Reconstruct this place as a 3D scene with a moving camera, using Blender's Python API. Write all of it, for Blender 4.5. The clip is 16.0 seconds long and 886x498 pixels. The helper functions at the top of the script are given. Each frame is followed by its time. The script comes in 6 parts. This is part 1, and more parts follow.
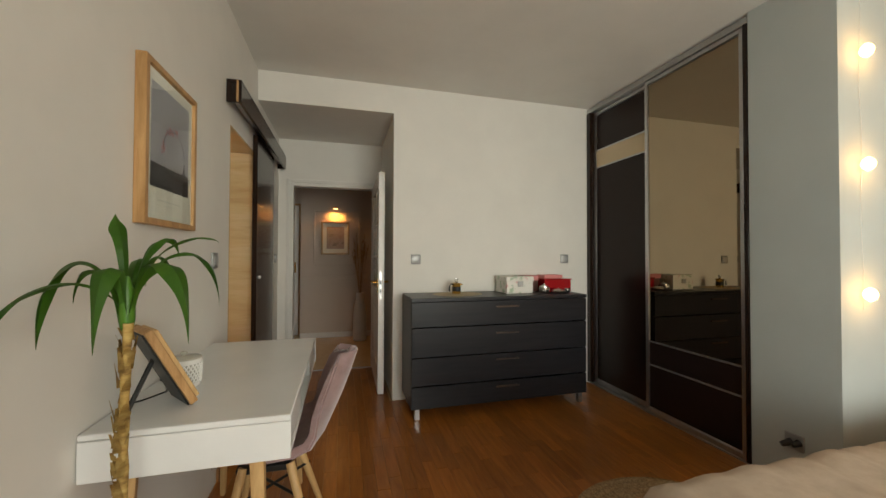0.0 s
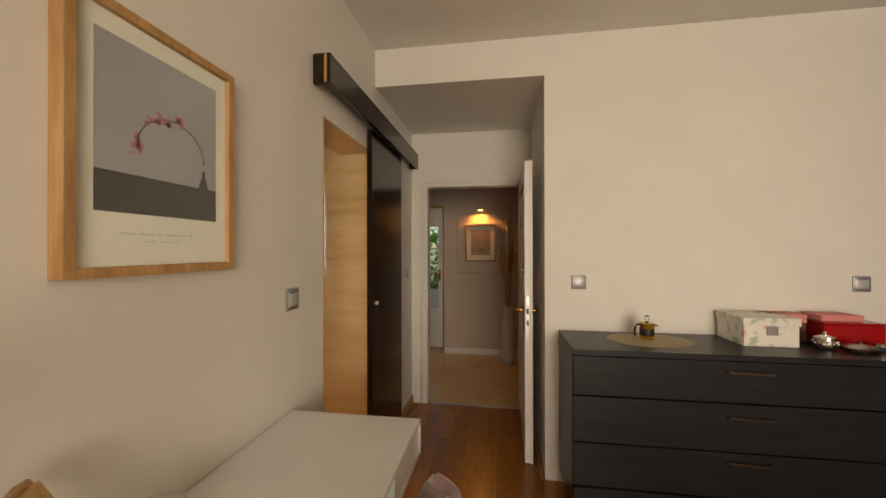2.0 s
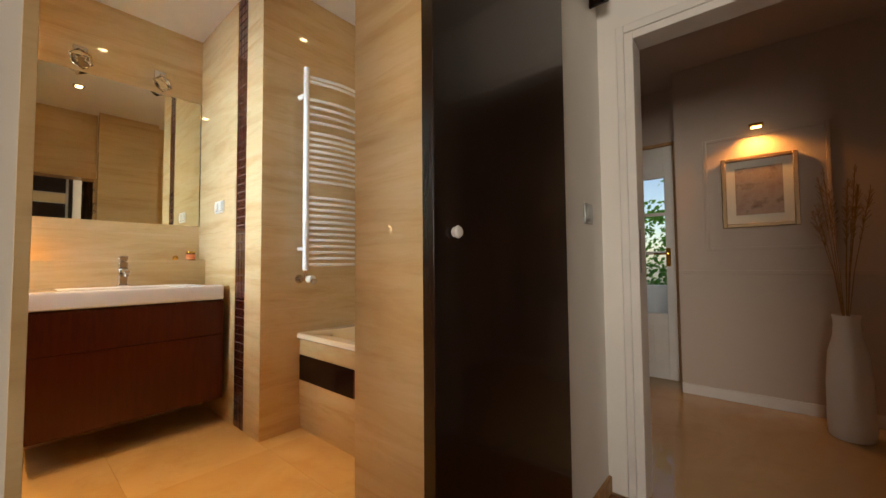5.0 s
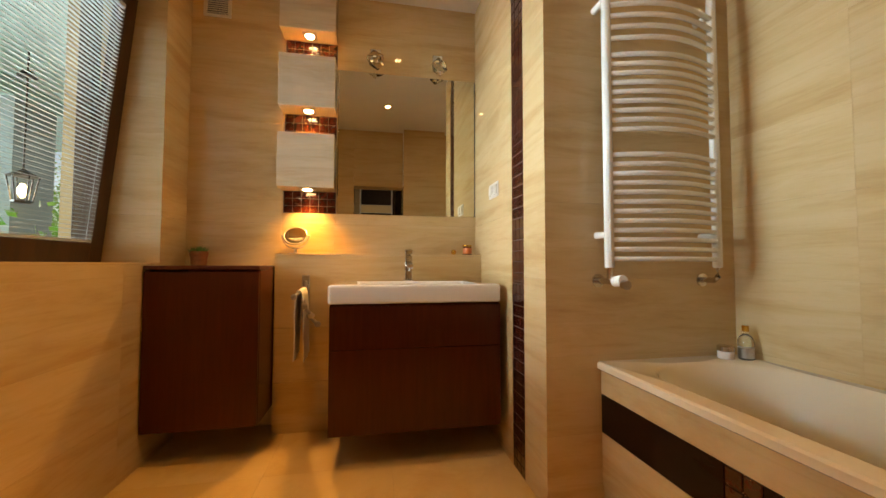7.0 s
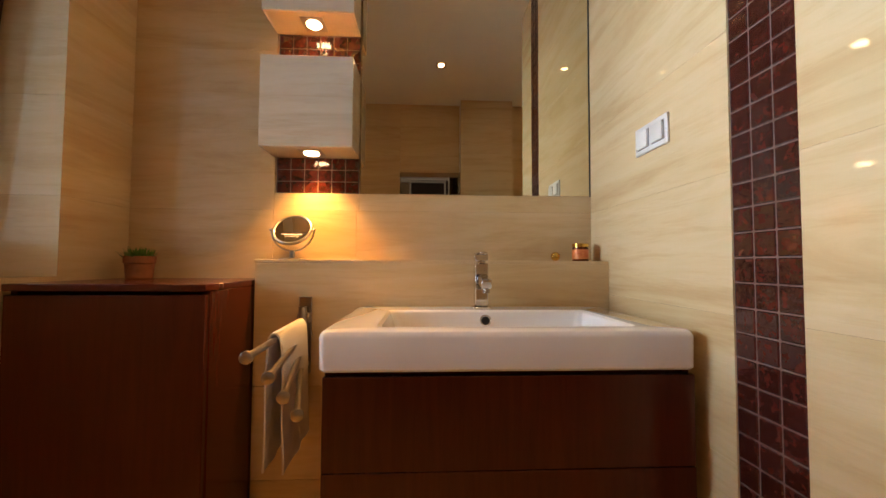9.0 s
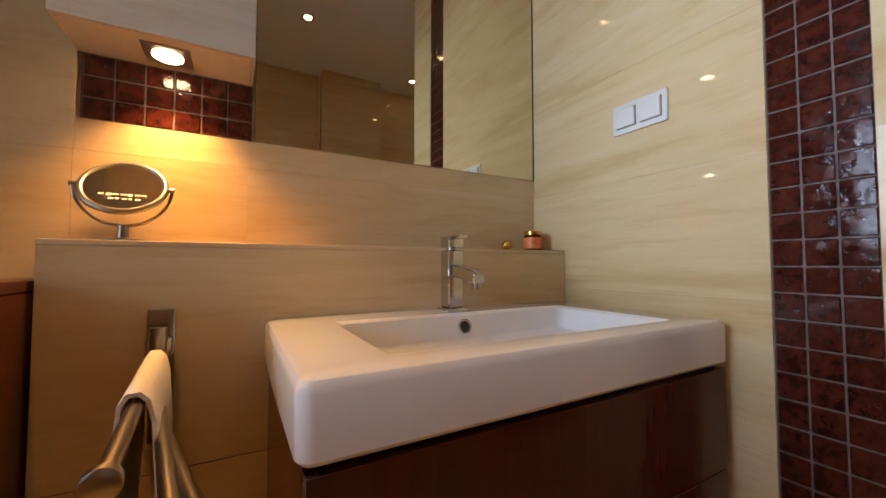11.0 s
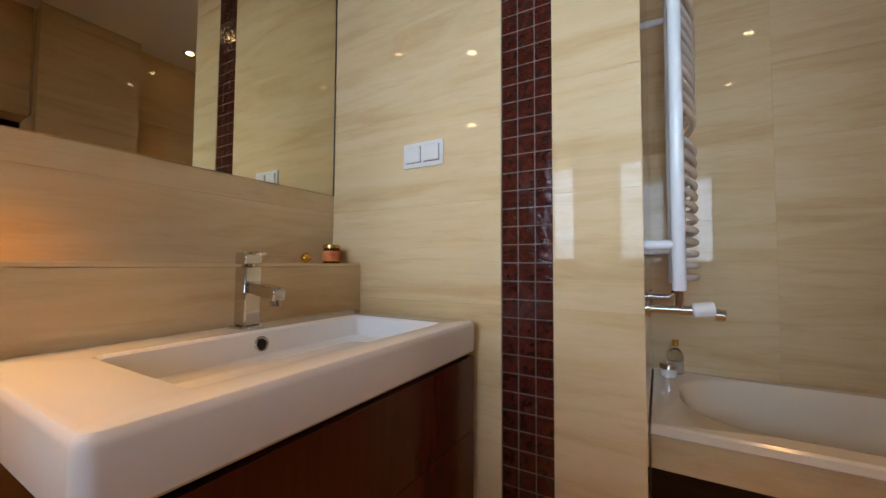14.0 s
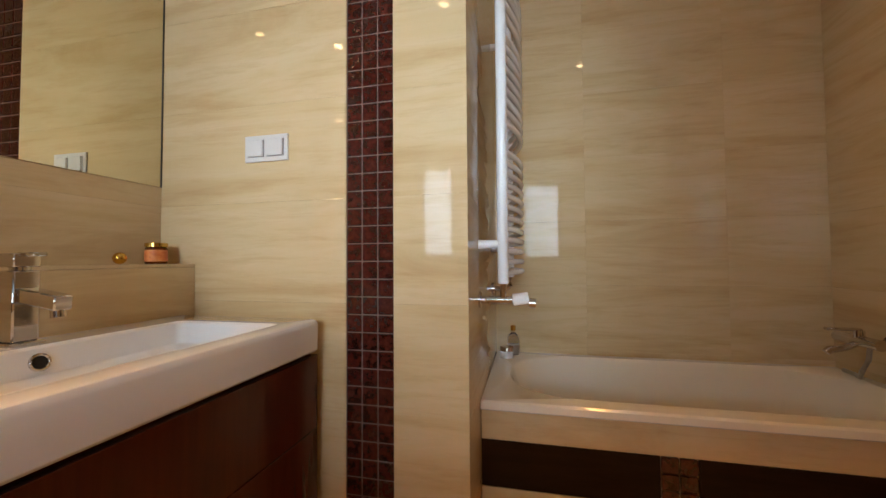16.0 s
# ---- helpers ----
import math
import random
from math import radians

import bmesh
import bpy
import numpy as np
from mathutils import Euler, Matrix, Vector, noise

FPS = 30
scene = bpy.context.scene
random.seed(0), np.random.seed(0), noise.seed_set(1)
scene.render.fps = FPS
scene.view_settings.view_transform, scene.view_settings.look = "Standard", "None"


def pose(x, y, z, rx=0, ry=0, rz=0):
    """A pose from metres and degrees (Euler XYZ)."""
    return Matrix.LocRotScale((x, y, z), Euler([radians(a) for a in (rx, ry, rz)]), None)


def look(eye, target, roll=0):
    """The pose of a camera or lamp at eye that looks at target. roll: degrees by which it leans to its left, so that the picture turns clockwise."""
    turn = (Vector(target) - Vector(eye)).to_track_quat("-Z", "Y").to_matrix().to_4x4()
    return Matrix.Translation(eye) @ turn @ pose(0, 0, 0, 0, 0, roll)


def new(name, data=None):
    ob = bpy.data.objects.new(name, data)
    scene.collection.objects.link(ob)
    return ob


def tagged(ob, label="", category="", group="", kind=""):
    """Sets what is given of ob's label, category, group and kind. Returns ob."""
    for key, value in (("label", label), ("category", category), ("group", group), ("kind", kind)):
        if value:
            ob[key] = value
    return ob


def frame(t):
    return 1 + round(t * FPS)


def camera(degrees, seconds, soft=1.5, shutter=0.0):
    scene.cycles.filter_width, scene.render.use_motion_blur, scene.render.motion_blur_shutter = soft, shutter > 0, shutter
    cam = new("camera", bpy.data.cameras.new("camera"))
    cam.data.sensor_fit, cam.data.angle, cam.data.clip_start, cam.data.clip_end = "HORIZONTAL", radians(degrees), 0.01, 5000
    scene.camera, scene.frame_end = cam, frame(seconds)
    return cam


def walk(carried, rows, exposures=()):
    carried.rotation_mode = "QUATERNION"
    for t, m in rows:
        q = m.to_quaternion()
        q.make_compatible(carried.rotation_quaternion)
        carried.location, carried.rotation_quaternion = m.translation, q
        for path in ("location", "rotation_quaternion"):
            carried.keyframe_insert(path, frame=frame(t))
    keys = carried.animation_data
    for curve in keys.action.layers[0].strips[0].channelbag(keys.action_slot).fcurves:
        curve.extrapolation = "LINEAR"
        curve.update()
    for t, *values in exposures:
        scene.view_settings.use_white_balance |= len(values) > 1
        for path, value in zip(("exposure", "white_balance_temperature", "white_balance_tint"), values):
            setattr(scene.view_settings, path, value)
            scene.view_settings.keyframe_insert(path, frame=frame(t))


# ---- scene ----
cam = camera(99.8, 16.0)
PATH = [
    (0, (0.667, 0.119, 1.258), (1.185, 2.05, 1.292), 0.2),
    (0.5, (0.721, 0.224, 1.285), (0.818, 2.221, 1.324), -0.3),
    (1, (0.75, 0.444, 1.356), (0.584, 2.437, 1.379), -0.0),
    (1.5, (0.783, 0.705, 1.392), (0.518, 2.687, 1.409), -0.1),
    (2, (0.819, 0.994, 1.416), (0.515, 2.971, 1.424), -0.1),
    (2.5, (0.776, 1.279, 1.4), (0.433, 3.25, 1.41), -0.1),
    (2.8, (0.764, 1.442, 1.394), (0.386, 3.405, 1.412), -0.1),
    (3, (0.754, 1.56, 1.392), (0.362, 3.521, 1.407), -0.1),
    (3.2, (0.761, 1.675, 1.382), (0.339, 3.629, 1.406), -0.2),
    (5.3, (0.464, 2.706, 0.973), (-1.009, 4.056, 1.059), -0.5),
    (5.5, (0.397, 2.738, 0.962), (-1.185, 3.958, 1.049), -0.5),
    (6, (0.19, 2.775, 0.998), (-1.588, 3.686, 1.089), -0.2),
    (6.5, (-0.029, 2.849, 0.997), (-1.926, 3.476, 1.088), -0.0),
    (7, (-0.25, 2.901, 0.998), (-2.214, 3.269, 1.079), 0.1),
    (7.5, (-0.482, 2.91, 1.018), (-2.473, 3.079, 1.095), 0.2),
    (8, (-0.738, 2.927, 1.045), (-2.734, 3.015, 1.126), 0.3),
    (8.2, (-0.855, 2.931, 1.051), (-2.853, 3.001, 1.129), 0.3),
    (10.3, (-1.673, 2.834, 1.001), (-3.613, 3.315, 1.084), -0.0),
    (10.5, (-1.697, 2.775, 0.984), (-3.583, 3.433, 1.074), -0.2),
    (11, (-1.716, 2.627, 1.016), (-3.462, 3.599, 1.095), -0.0),
    (11.5, (-1.723, 2.532, 1.049), (-3.318, 3.736, 1.133), 0.2),
    (12, (-1.728, 2.513, 1.051), (-3.173, 3.892, 1.146), 0.2),
    (12.5, (-1.725, 2.516, 1.06), (-3.041, 4.02, 1.147), 0.0),
    (13, (-1.701, 2.521, 1.063), (-2.912, 4.111, 1.154), -0.1),
    (13.5, (-1.681, 2.53, 1.067), (-2.788, 4.194, 1.149), 0.0),
    (14, (-1.655, 2.549, 1.057), (-2.656, 4.278, 1.142), 0.3),
    (14.5, (-1.633, 2.547, 1.057), (-2.499, 4.348, 1.143), -0.2),
    (15, (-1.606, 2.553, 1.054), (-2.332, 4.414, 1.138), -0.3),
    (15.5, (-1.574, 2.55, 1.064), (-2.148, 4.465, 1.131), -0.5),
    (16, (-1.522, 2.557, 1.064), (-1.966, 4.507, 1.127), -0.4),
]
walk(cam, [(t, look(eye, target, roll)) for t, eye, target, roll in PATH],
     exposures=[(0, -0.32, 6300, 1), (0.5, -0.18, 6500, 3), (1.5, -0.2, 7100, 9), (2.2, -0.27, 7800, 11), (3.2, -0.32, 7500, 6), (5.3, 0.05, 6800, 11), (6.0, 0.05, 6600, 7),
                (6.5, -0.1, 7300, 9), (7.5, -0.45, 8000, 13), (8.2, -0.48, 7300, 17), (10.3, -0.92, 6400, 20), (12.0, -1.1, 5800, 20), (14.5, -1.0, 6300, 17), (16.0, -0.88, 6800, 18)])

# ---- world, sun, large lights and exposure ----
world = bpy.data.worlds.new("sky")
scene.world = world
world.use_nodes = True
wn = world.node_tree
sky = wn.nodes.new("ShaderNodeTexSky")
sky.sky_type, sky.sun_disc = "NISHITA", False
sky.sun_elevation, sky.sun_rotation = radians(40), radians(194)
wn.links.new(sky.outputs[0], wn.nodes["Background"].inputs[0])
wn.nodes["Background"].inputs[1].default_value = 0.15


def lamp(name, kind, m, energy, color, **more):
    data = bpy.data.lights.new(name, kind)
    data.energy, data.color = energy, color
    for key, value in more.items():
        if key == "size":
            data.size = value
        elif key == "size_y":
            data.shape, data.size_y = "RECTANGLE", value
        elif key == "spot":
            data.spot_size = radians(value)
        elif key == "blend":
            data.spot_blend = value
        elif key == "radius":
            data.shadow_soft_size = value
        elif key == "spread":
            data.spread = radians(value)
        elif key == "angle":
            data.angle = radians(value)
    ob = new(name, data)
    ob.matrix_world = m
    return ob


WARM = (1.0, 0.50, 0.115)
DAY = (0.62, 0.83, 1.0)
lamp("sun", "SUN", look((-2.5, -10, 8.6), (0, 0, 0)), 5.0, (1.0, 0.86, 0.66), angle=0.6)
lamp("bedroom_window_light", "AREA", look((2.05, -2.45, 1.45), (2.0, 3.0, 1.25)), 66, (1.0, 0.94, 0.85), size=1.95, size_y=1.9, spread=112)
# unseen area lamps added in the garden as sky light; second lifts the jamb
lamp("garden_sky_light", "AREA", look((-1.05, -4.9, 1.7), (-1.05, 3.0, 1.7)), 420, DAY, size=2.7, size_y=4.0, spread=75)
lamp("garden_sky_light", "AREA", look((-5.0, -4.9, 2.0), (-3.6, 3.0, 1.7)), 120, DAY, size=3.0, size_y=3.4, spread=75)
# unseen fill lamp added inside the hall; no window stands here
lamp("hall_window_light", "AREA", look((-1.1, 5.3, 1.4), (0.6, 5.5, 1.2)), 0.4, DAY, size=0.9, size_y=1.5)

# ---- materials ----


def mat(name, base, rough=0.5, metal=0.0, coat=0.0, spec=0.5, trans=0.0, ior=1.45, emit=None, power=0.0):
    m = bpy.data.materials.new(name)
    m.use_nodes = True
    b = m.node_tree.nodes["Principled BSDF"]
    b.inputs["Base Color"].default_value = (*base, 1)
    b.inputs["Roughness"].default_value = rough
    b.inputs["Metallic"].default_value = metal
    b.inputs["Coat Weight"].default_value = coat
    b.inputs["Coat Roughness"].default_value = 0.04
    b.inputs["Specular IOR Level"].default_value = spec
    b.inputs["Transmission Weight"].default_value = trans
    b.inputs["IOR"].default_value = ior
    if emit:
        b.inputs["Emission Color"].default_value = (*emit, 1)
        b.inputs["Emission Strength"].default_value = power
    return m


def node(m, kind, **values):
    n = m.node_tree.nodes.new(kind)
    for key, value in values.items():
        n.inputs[key.replace("_", " ")].default_value = value
    return n


def link(m, a, b):
    m.node_tree.links.new(a, b)


def ramp(m, source, stops):
    r = m.node_tree.nodes.new("ShaderNodeValToRGB")
    e = r.color_ramp.elements
    while len(e) < len(stops):
        e.new(0.5)
    for el, (p, c) in zip(e, stops):
        el.position, el.color = p, (*c, 1)
    link(m, source, r.inputs[0])
    return r


def coords(m, scale=(1, 1, 1), shift=False):
    """Object-space coordinates; with shift each piece gets its own stretch of the pattern."""
    t = m.node_tree.nodes.new("ShaderNodeTexCoord")
    mp = m.node_tree.nodes.new("ShaderNodeMapping")
    mp.inputs["Scale"].default_value = scale
    if shift:
        info = m.node_tree.nodes.new("ShaderNodeObjectInfo")
        mul = m.node_tree.nodes.new("ShaderNodeMath")
        mul.operation = "MULTIPLY"
        mul.inputs[1].default_value = 37.0
        link(m, info.outputs["Random"], mul.inputs[0])
        add = m.node_tree.nodes.new("ShaderNodeVectorMath")
        add.operation = "ADD"
        link(m, t.outputs["Object"], add.inputs[0])
        link(m, mul.outputs[0], add.inputs[1])
        link(m, add.outputs[0], mp.inputs[0])
    else:
        link(m, t.outputs["Object"], mp.inputs[0])
    return mp.outputs[0]


def bump(m, source, strength, distance=0.002):
    b = m.node_tree.nodes.new("ShaderNodeBump")
    b.inputs["Strength"].default_value, b.inputs["Distance"].default_value = strength, distance
    link(m, source, b.inputs["Height"])
    link(m, b.outputs[0], m.node_tree.nodes["Principled BSDF"].inputs["Normal"])


def varied(name, stops, scale, detail=6, stretch=(1, 1, 1), shift=False, bumpy=0.0, rough2=None, distortion=0.0, **kw):
    """A material whose colour follows a noise, with bump and gloss that vary."""
    m = mat(name, stops[0][1], **kw)
    b = m.node_tree.nodes["Principled BSDF"]
    n = node(m, "ShaderNodeTexNoise", Scale=scale, Detail=detail, Roughness=0.6, Distortion=distortion)
    link(m, coords(m, stretch, shift), n.inputs["Vector"])
    r = ramp(m, n.outputs["Fac"], stops)
    link(m, r.outputs[0], b.inputs["Base Color"])
    if rough2:
        n2 = node(m, "ShaderNodeTexNoise", Scale=scale * 0.23 + 1.0, Detail=4)
        link(m, coords(m), n2.inputs["Vector"])
        mr = node(m, "ShaderNodeMapRange")
        mr.inputs["To Min"].default_value, mr.inputs["To Max"].default_value = rough2
        link(m, n2.outputs["Fac"], mr.inputs["Value"])
        link(m, mr.outputs[0], b.inputs["Roughness"])
    if bumpy:
        bump(m, n.outputs["Fac"], bumpy)
    return m


def plaster(name, tone):
    m = varied(name, [(0.3, tuple(c * 0.94 for c in tone)), (0.7, tone)], 3.0, rough=0.75, detail=8)
    n = node(m, "ShaderNodeTexNoise", Scale=260.0, Detail=3)
    link(m, coords(m), n.inputs["Vector"])
    bump(m, n.outputs["Fac"], 0.05, 0.001)
    return m


def travertine(name, light, mid, dark):
    """Polished banded stone: long soft veins along the tile, small pits, per-tile shift."""
    m = mat(name, light, rough=0.09, spec=0.5)
    b = m.node_tree.nodes["Principled BSDF"]
    v = coords(m, (0.5, 0.5, 3.4), True)
    n = node(m, "ShaderNodeTexNoise", Scale=2.1, Detail=9, Roughness=0.62, Distortion=0.9)
    link(m, v, n.inputs["Vector"])
    r = ramp(m, n.outputs["Fac"], [(0.34, dark), (0.47, mid), (0.60, light), (0.74, mid)])
    v2 = coords(m, (1.2, 1.2, 12.0), True)
    n2 = node(m, "ShaderNodeTexNoise", Scale=2.4, Detail=7, Roughness=0.7, Distortion=0.5)
    link(m, v2, n2.inputs["Vector"])
    r2 = ramp(m, n2.outputs["Fac"], [(0.26, (0.76, 0.65, 0.52)), (0.50, (1, 1, 1))])
    mix = m.node_tree.nodes.new("ShaderNodeMix")
    mix.data_type, mix.blend_type = "RGBA", "MULTIPLY"
    mix.inputs[0].default_value = 0.5
    link(m, r.outputs[0], mix.inputs[6])
    link(m, r2.outputs[0], mix.inputs[7])
    link(m, mix.outputs[2], b.inputs["Base Color"])
    rr = node(m, "ShaderNodeMapRange")
    rr.inputs["To Min"].default_value, rr.inputs["To Max"].default_value = 0.010, 0.035
    link(m, n2.outputs["Fac"], rr.inputs["Value"])
    link(m, rr.outputs[0], b.inputs["Roughness"])
    bump(m, n2.outputs["Fac"], 0.03, 0.001)
    return m


def wood(name, dark, light, stretch, scale=5.0, rough=0.35, coat=0.0, shift=True, tint=0.0):
    m = mat(name, light, rough=rough, coat=coat)
    b = m.node_tree.nodes["Principled BSDF"]
    n = node(m, "ShaderNodeTexNoise", Scale=scale, Detail=8, Roughness=0.65, Distortion=0.6)
    link(m, coords(m, stretch, shift), n.inputs["Vector"])
    r = ramp(m, n.outputs["Fac"], [(0.32, dark), (0.68, light)])
    out = r.outputs[0]
    if tint:
        info = m.node_tree.nodes.new("ShaderNodeObjectInfo")
        mr = node(m, "ShaderNodeMapRange")
        mr.inputs["To Min"].default_value, mr.inputs["To Max"].default_value = 1.0 - tint, 1.0 + tint * 0.4
        link(m, info.outputs["Random"], mr.inputs["Value"])
        hsv = m.node_tree.nodes.new("ShaderNodeHueSaturation")
        link(m, out, hsv.inputs["Color"])
        link(m, mr.outputs[0], hsv.inputs["Value"])
        out = hsv.outputs[0]
    link(m, out, b.inputs["Base Color"])
    bump(m, n.outputs["Fac"], 0.08, 0.001)
    return m


M_WALL = plaster("white_wall_paint", (0.80, 0.77, 0.72))
M_CEIL = plaster("ceiling_paint", (0.80, 0.78, 0.74))
M_GREY = plaster("pale_grey_paint", (0.47, 0.50, 0.48))
M_HALL = plaster("hall_paint", (0.60, 0.50, 0.42))
M_TRAV = travertine("polished_travertine", (0.64, 0.475, 0.27), (0.605, 0.435, 0.23), (0.54, 0.37, 0.18))
M_GROUT = varied("grout", [(0.3, (0.54, 0.39, 0.215)), (0.7, (0.60, 0.435, 0.245))], 60, rough=0.8)
M_FLOORTILE = travertine("beige_floor_stone", (0.67, 0.49, 0.265), (0.64, 0.455, 0.235), (0.60, 0.415, 0.205))
M_PARQ = wood("oiled_parquet", (0.25, 0.082, 0.013), (0.41, 0.15, 0.027), (9, 0.9, 9), 4.0, 0.30, 0.25, True, 0.28)
M_PARQ.node_tree.nodes["Principled BSDF"].inputs["Coat Roughness"].default_value = 0.2
M_MOSAIC = varied("red_brown_glass_mosaic", [(0.28, (0.024, 0.005, 0.004)), (0.5, (0.046, 0.009, 0.006)), (0.75, (0.085, 0.019, 0.011))], 48, 8, shift=True, rough=0.06, coat=0.45, bumpy=0.25)
mosaic_relief = node(M_MOSAIC, "ShaderNodeTexNoise", Scale=26.0, Detail=3.0)
link(M_MOSAIC, coords(M_MOSAIC, (1, 1, 1), True), mosaic_relief.inputs["Vector"])
bump(M_MOSAIC, mosaic_relief.outputs["Fac"], 0.55, 0.006)
M_MGROUT = varied("mosaic_grout", [(0.3, (0.085, 0.060, 0.050)), (0.7, (0.145, 0.108, 0.092))], 80, rough=0.8)
M_MAHOG = wood("dark_mahogany_veneer", (0.054, 0.0095, 0.0042), (0.076, 0.0135, 0.0055), (12, 12, 0.8), 4.0, 0.22, 0.08)
M_MAHOG.node_tree.nodes["Principled BSDF"].inputs["Specular IOR Level"].default_value = 0.32
M_BLACKWOOD = wood("black_brown_veneer", (0.012, 0.0118, 0.0142), (0.023, 0.0218, 0.0255), (0.8, 9, 9), 3.0, 0.34, 0.05)
M_BLACKWOOD.node_tree.nodes["Principled BSDF"].inputs["Specular IOR Level"].default_value = 0.30
M_WENGE = wood("wenge_veneer", (0.011, 0.006, 0.004), (0.024, 0.012, 0.008), (9, 9, 0.7), 3.5, 0.24, 0.2)
M_BLACKGLOSS = mat("dark_brown_gloss_panel", (0.020, 0.012, 0.010), 0.24, spec=0.25)
M_WENGE.node_tree.nodes["Principled BSDF"].inputs["Specular IOR Level"].default_value = 0.3
M_BRONZE = mat("bronze_mirror", (0.34, 0.27, 0.18), 0.02, 1.0)
M_MIRROR = mat("mirror_silver", (0.72, 0.67, 0.53), 0.012, 1.0)
M_ALU = varied("brushed_aluminium", [(0.3, (0.42, 0.42, 0.42)), (0.7, (0.56, 0.56, 0.57))], 40, stretch=(1, 1, 8), rough=0.35, metal=1.0)
M_CHROME = mat("chrome", (0.62, 0.60, 0.58), 0.07, 1.0)
M_NICKEL = varied("brushed_nickel", [(0.3, (0.34, 0.31, 0.27)), (0.7, (0.46, 0.42, 0.37))], 90, stretch=(1, 6, 6), rough=0.28, metal=1.0)
M_SWITCH = mat("silver_switch_plastic", (0.34, 0.345, 0.34), 0.34, 0.35)
M_WHITEPL = mat("white_switch_plastic", (0.66, 0.63, 0.58), 0.30)
M_HANDLE = mat("dark_bronze", (0.16, 0.12, 0.10), 0.32, 1.0)
M_BRASS = mat("polished_brass", (0.72, 0.46, 0.10), 0.14, 1.0)
M_CERAM = mat("white_glazed_ceramic", (0.80, 0.78, 0.76), 0.08, coat=0.6)
# white acrylic with the warm lamp tint put into its base colour
M_ACRYL = mat("warm_lit_bath_acrylic", (0.78, 0.69, 0.54), 0.12, coat=0.5)
M_RAD = mat("white_radiator_enamel", (0.80, 0.79, 0.76), 0.22, coat=0.3)
M_LACQ = varied("white_desk_lacquer", [(0.3, (0.76, 0.76, 0.75)), (0.7, (0.82, 0.82, 0.81))], 4, rough=0.32, coat=0.15)
M_DOOR = varied("white_door_paint", [(0.3, (0.72, 0.69, 0.65)), (0.7, (0.78, 0.75, 0.71))], 5, rough=0.35)
M_OAK = wood("light_oak", (0.36, 0.19, 0.07), (0.58, 0.35, 0.15), (12, 12, 1.5), 3.0, 0.45)
M_BEECH = wood("pale_beech_leg", (0.50, 0.30, 0.12), (0.66, 0.44, 0.20), (14, 14, 1.5), 3.0, 0.45)
M_VELVET = varied("dusty_pink_velvet", [(0.3, (0.26, 0.165, 0.165)), (0.7, (0.36, 0.24, 0.24))], 18, rough=0.85, bumpy=0.15)
M_VELVET.node_tree.nodes["Principled BSDF"].inputs["Sheen Weight"].default_value = 0.7
M_BLACK = mat("black_plastic", (0.012, 0.012, 0.012), 0.4)
M_PAPER = mat("cream_paper", (0.72, 0.70, 0.60), 0.7)
M_GLASS = mat("clear_glass", (0.97, 0.98, 0.97), 0.0, trans=1.0, ior=1.46)
M_LEAF = varied("dracaena_leaf", [(0.3, (0.040, 0.12, 0.008)), (0.7, (0.10, 0.23, 0.02))], 14, stretch=(1, 1, 0.3), rough=0.42, coat=0.05)
M_TRUNK = varied("dry_straw_bark", [(0.3, (0.13, 0.065, 0.018)), (0.5, (0.42, 0.27, 0.075)), (0.75, (0.62, 0.46, 0.17))], 22, stretch=(1, 1, 2.2), rough=0.75, bumpy=0.5)
M_TOWEL = varied("white_terry_cloth", [(0.3, (0.66, 0.60, 0.52)), (0.7, (0.78, 0.73, 0.66))], 320, rough=0.95, bumpy=0.8)
M_BROWNPVC = wood("brown_window_frame", (0.040, 0.016, 0.006), (0.075, 0.030, 0.012), (6, 6, 1), 3.0, 0.32)
M_SLAT = mat("white_blind_slat", (0.50, 0.52, 0.52), 0.45)
M_TERRA = varied("terracotta", [(0.3, (0.22, 0.075, 0.025)), (0.7, (0.34, 0.125, 0.045))], 30, rough=0.8)
M_BED = varied("beige_quilted_cover", [(0.3, (0.42, 0.33, 0.25)), (0.7, (0.56, 0.46, 0.36))], 9, rough=0.9, bumpy=0.4)
M_RUG = varied("woven_straw_rug", [(0.3, (0.17, 0.105, 0.05)), (0.7, (0.38, 0.27, 0.15))], 70, rough=0.95, bumpy=0.9)
M_LIT = mat("lit_lamp_glass", (1, 0.9, 0.7), 0.4, emit=(1.0, 0.72, 0.36), power=70.0)
M_LITSOFT = mat("lit_warm_bulb", (1, 0.8, 0.5), 0.4, emit=(1.0, 0.55, 0.20), power=9.0)
M_RED = mat("red_lacquer", (0.36, 0.008, 0.012), 0.22, coat=0.4)
M_PINK = mat("pink_card", (0.66, 0.24, 0.23), 0.6)

# ---- builders ----
ORIGIN = {}


def box(bm, x0, x1, y0, y1, z0, z1, bev=0.0, seg=1):
    r = bmesh.ops.create_cube(bm, size=1.0)
    bmesh.ops.scale(bm, vec=(x1 - x0, y1 - y0, z1 - z0), verts=r["verts"])
    bmesh.ops.translate(bm, vec=((x0 + x1) / 2, (y0 + y1) / 2, (z0 + z1) / 2), verts=r["verts"])
    if bev:
        es = list({e for v in r["verts"] for e in v.link_edges})
        bmesh.ops.bevel(bm, geom=es, offset=bev, segments=seg, affect="EDGES", profile=0.5)
    return bm


def boxes(*rows, bev=0.0, seg=1):
    bm = bmesh.new()
    for row in rows:
        box(bm, *row, bev=bev, seg=seg)
    return bm


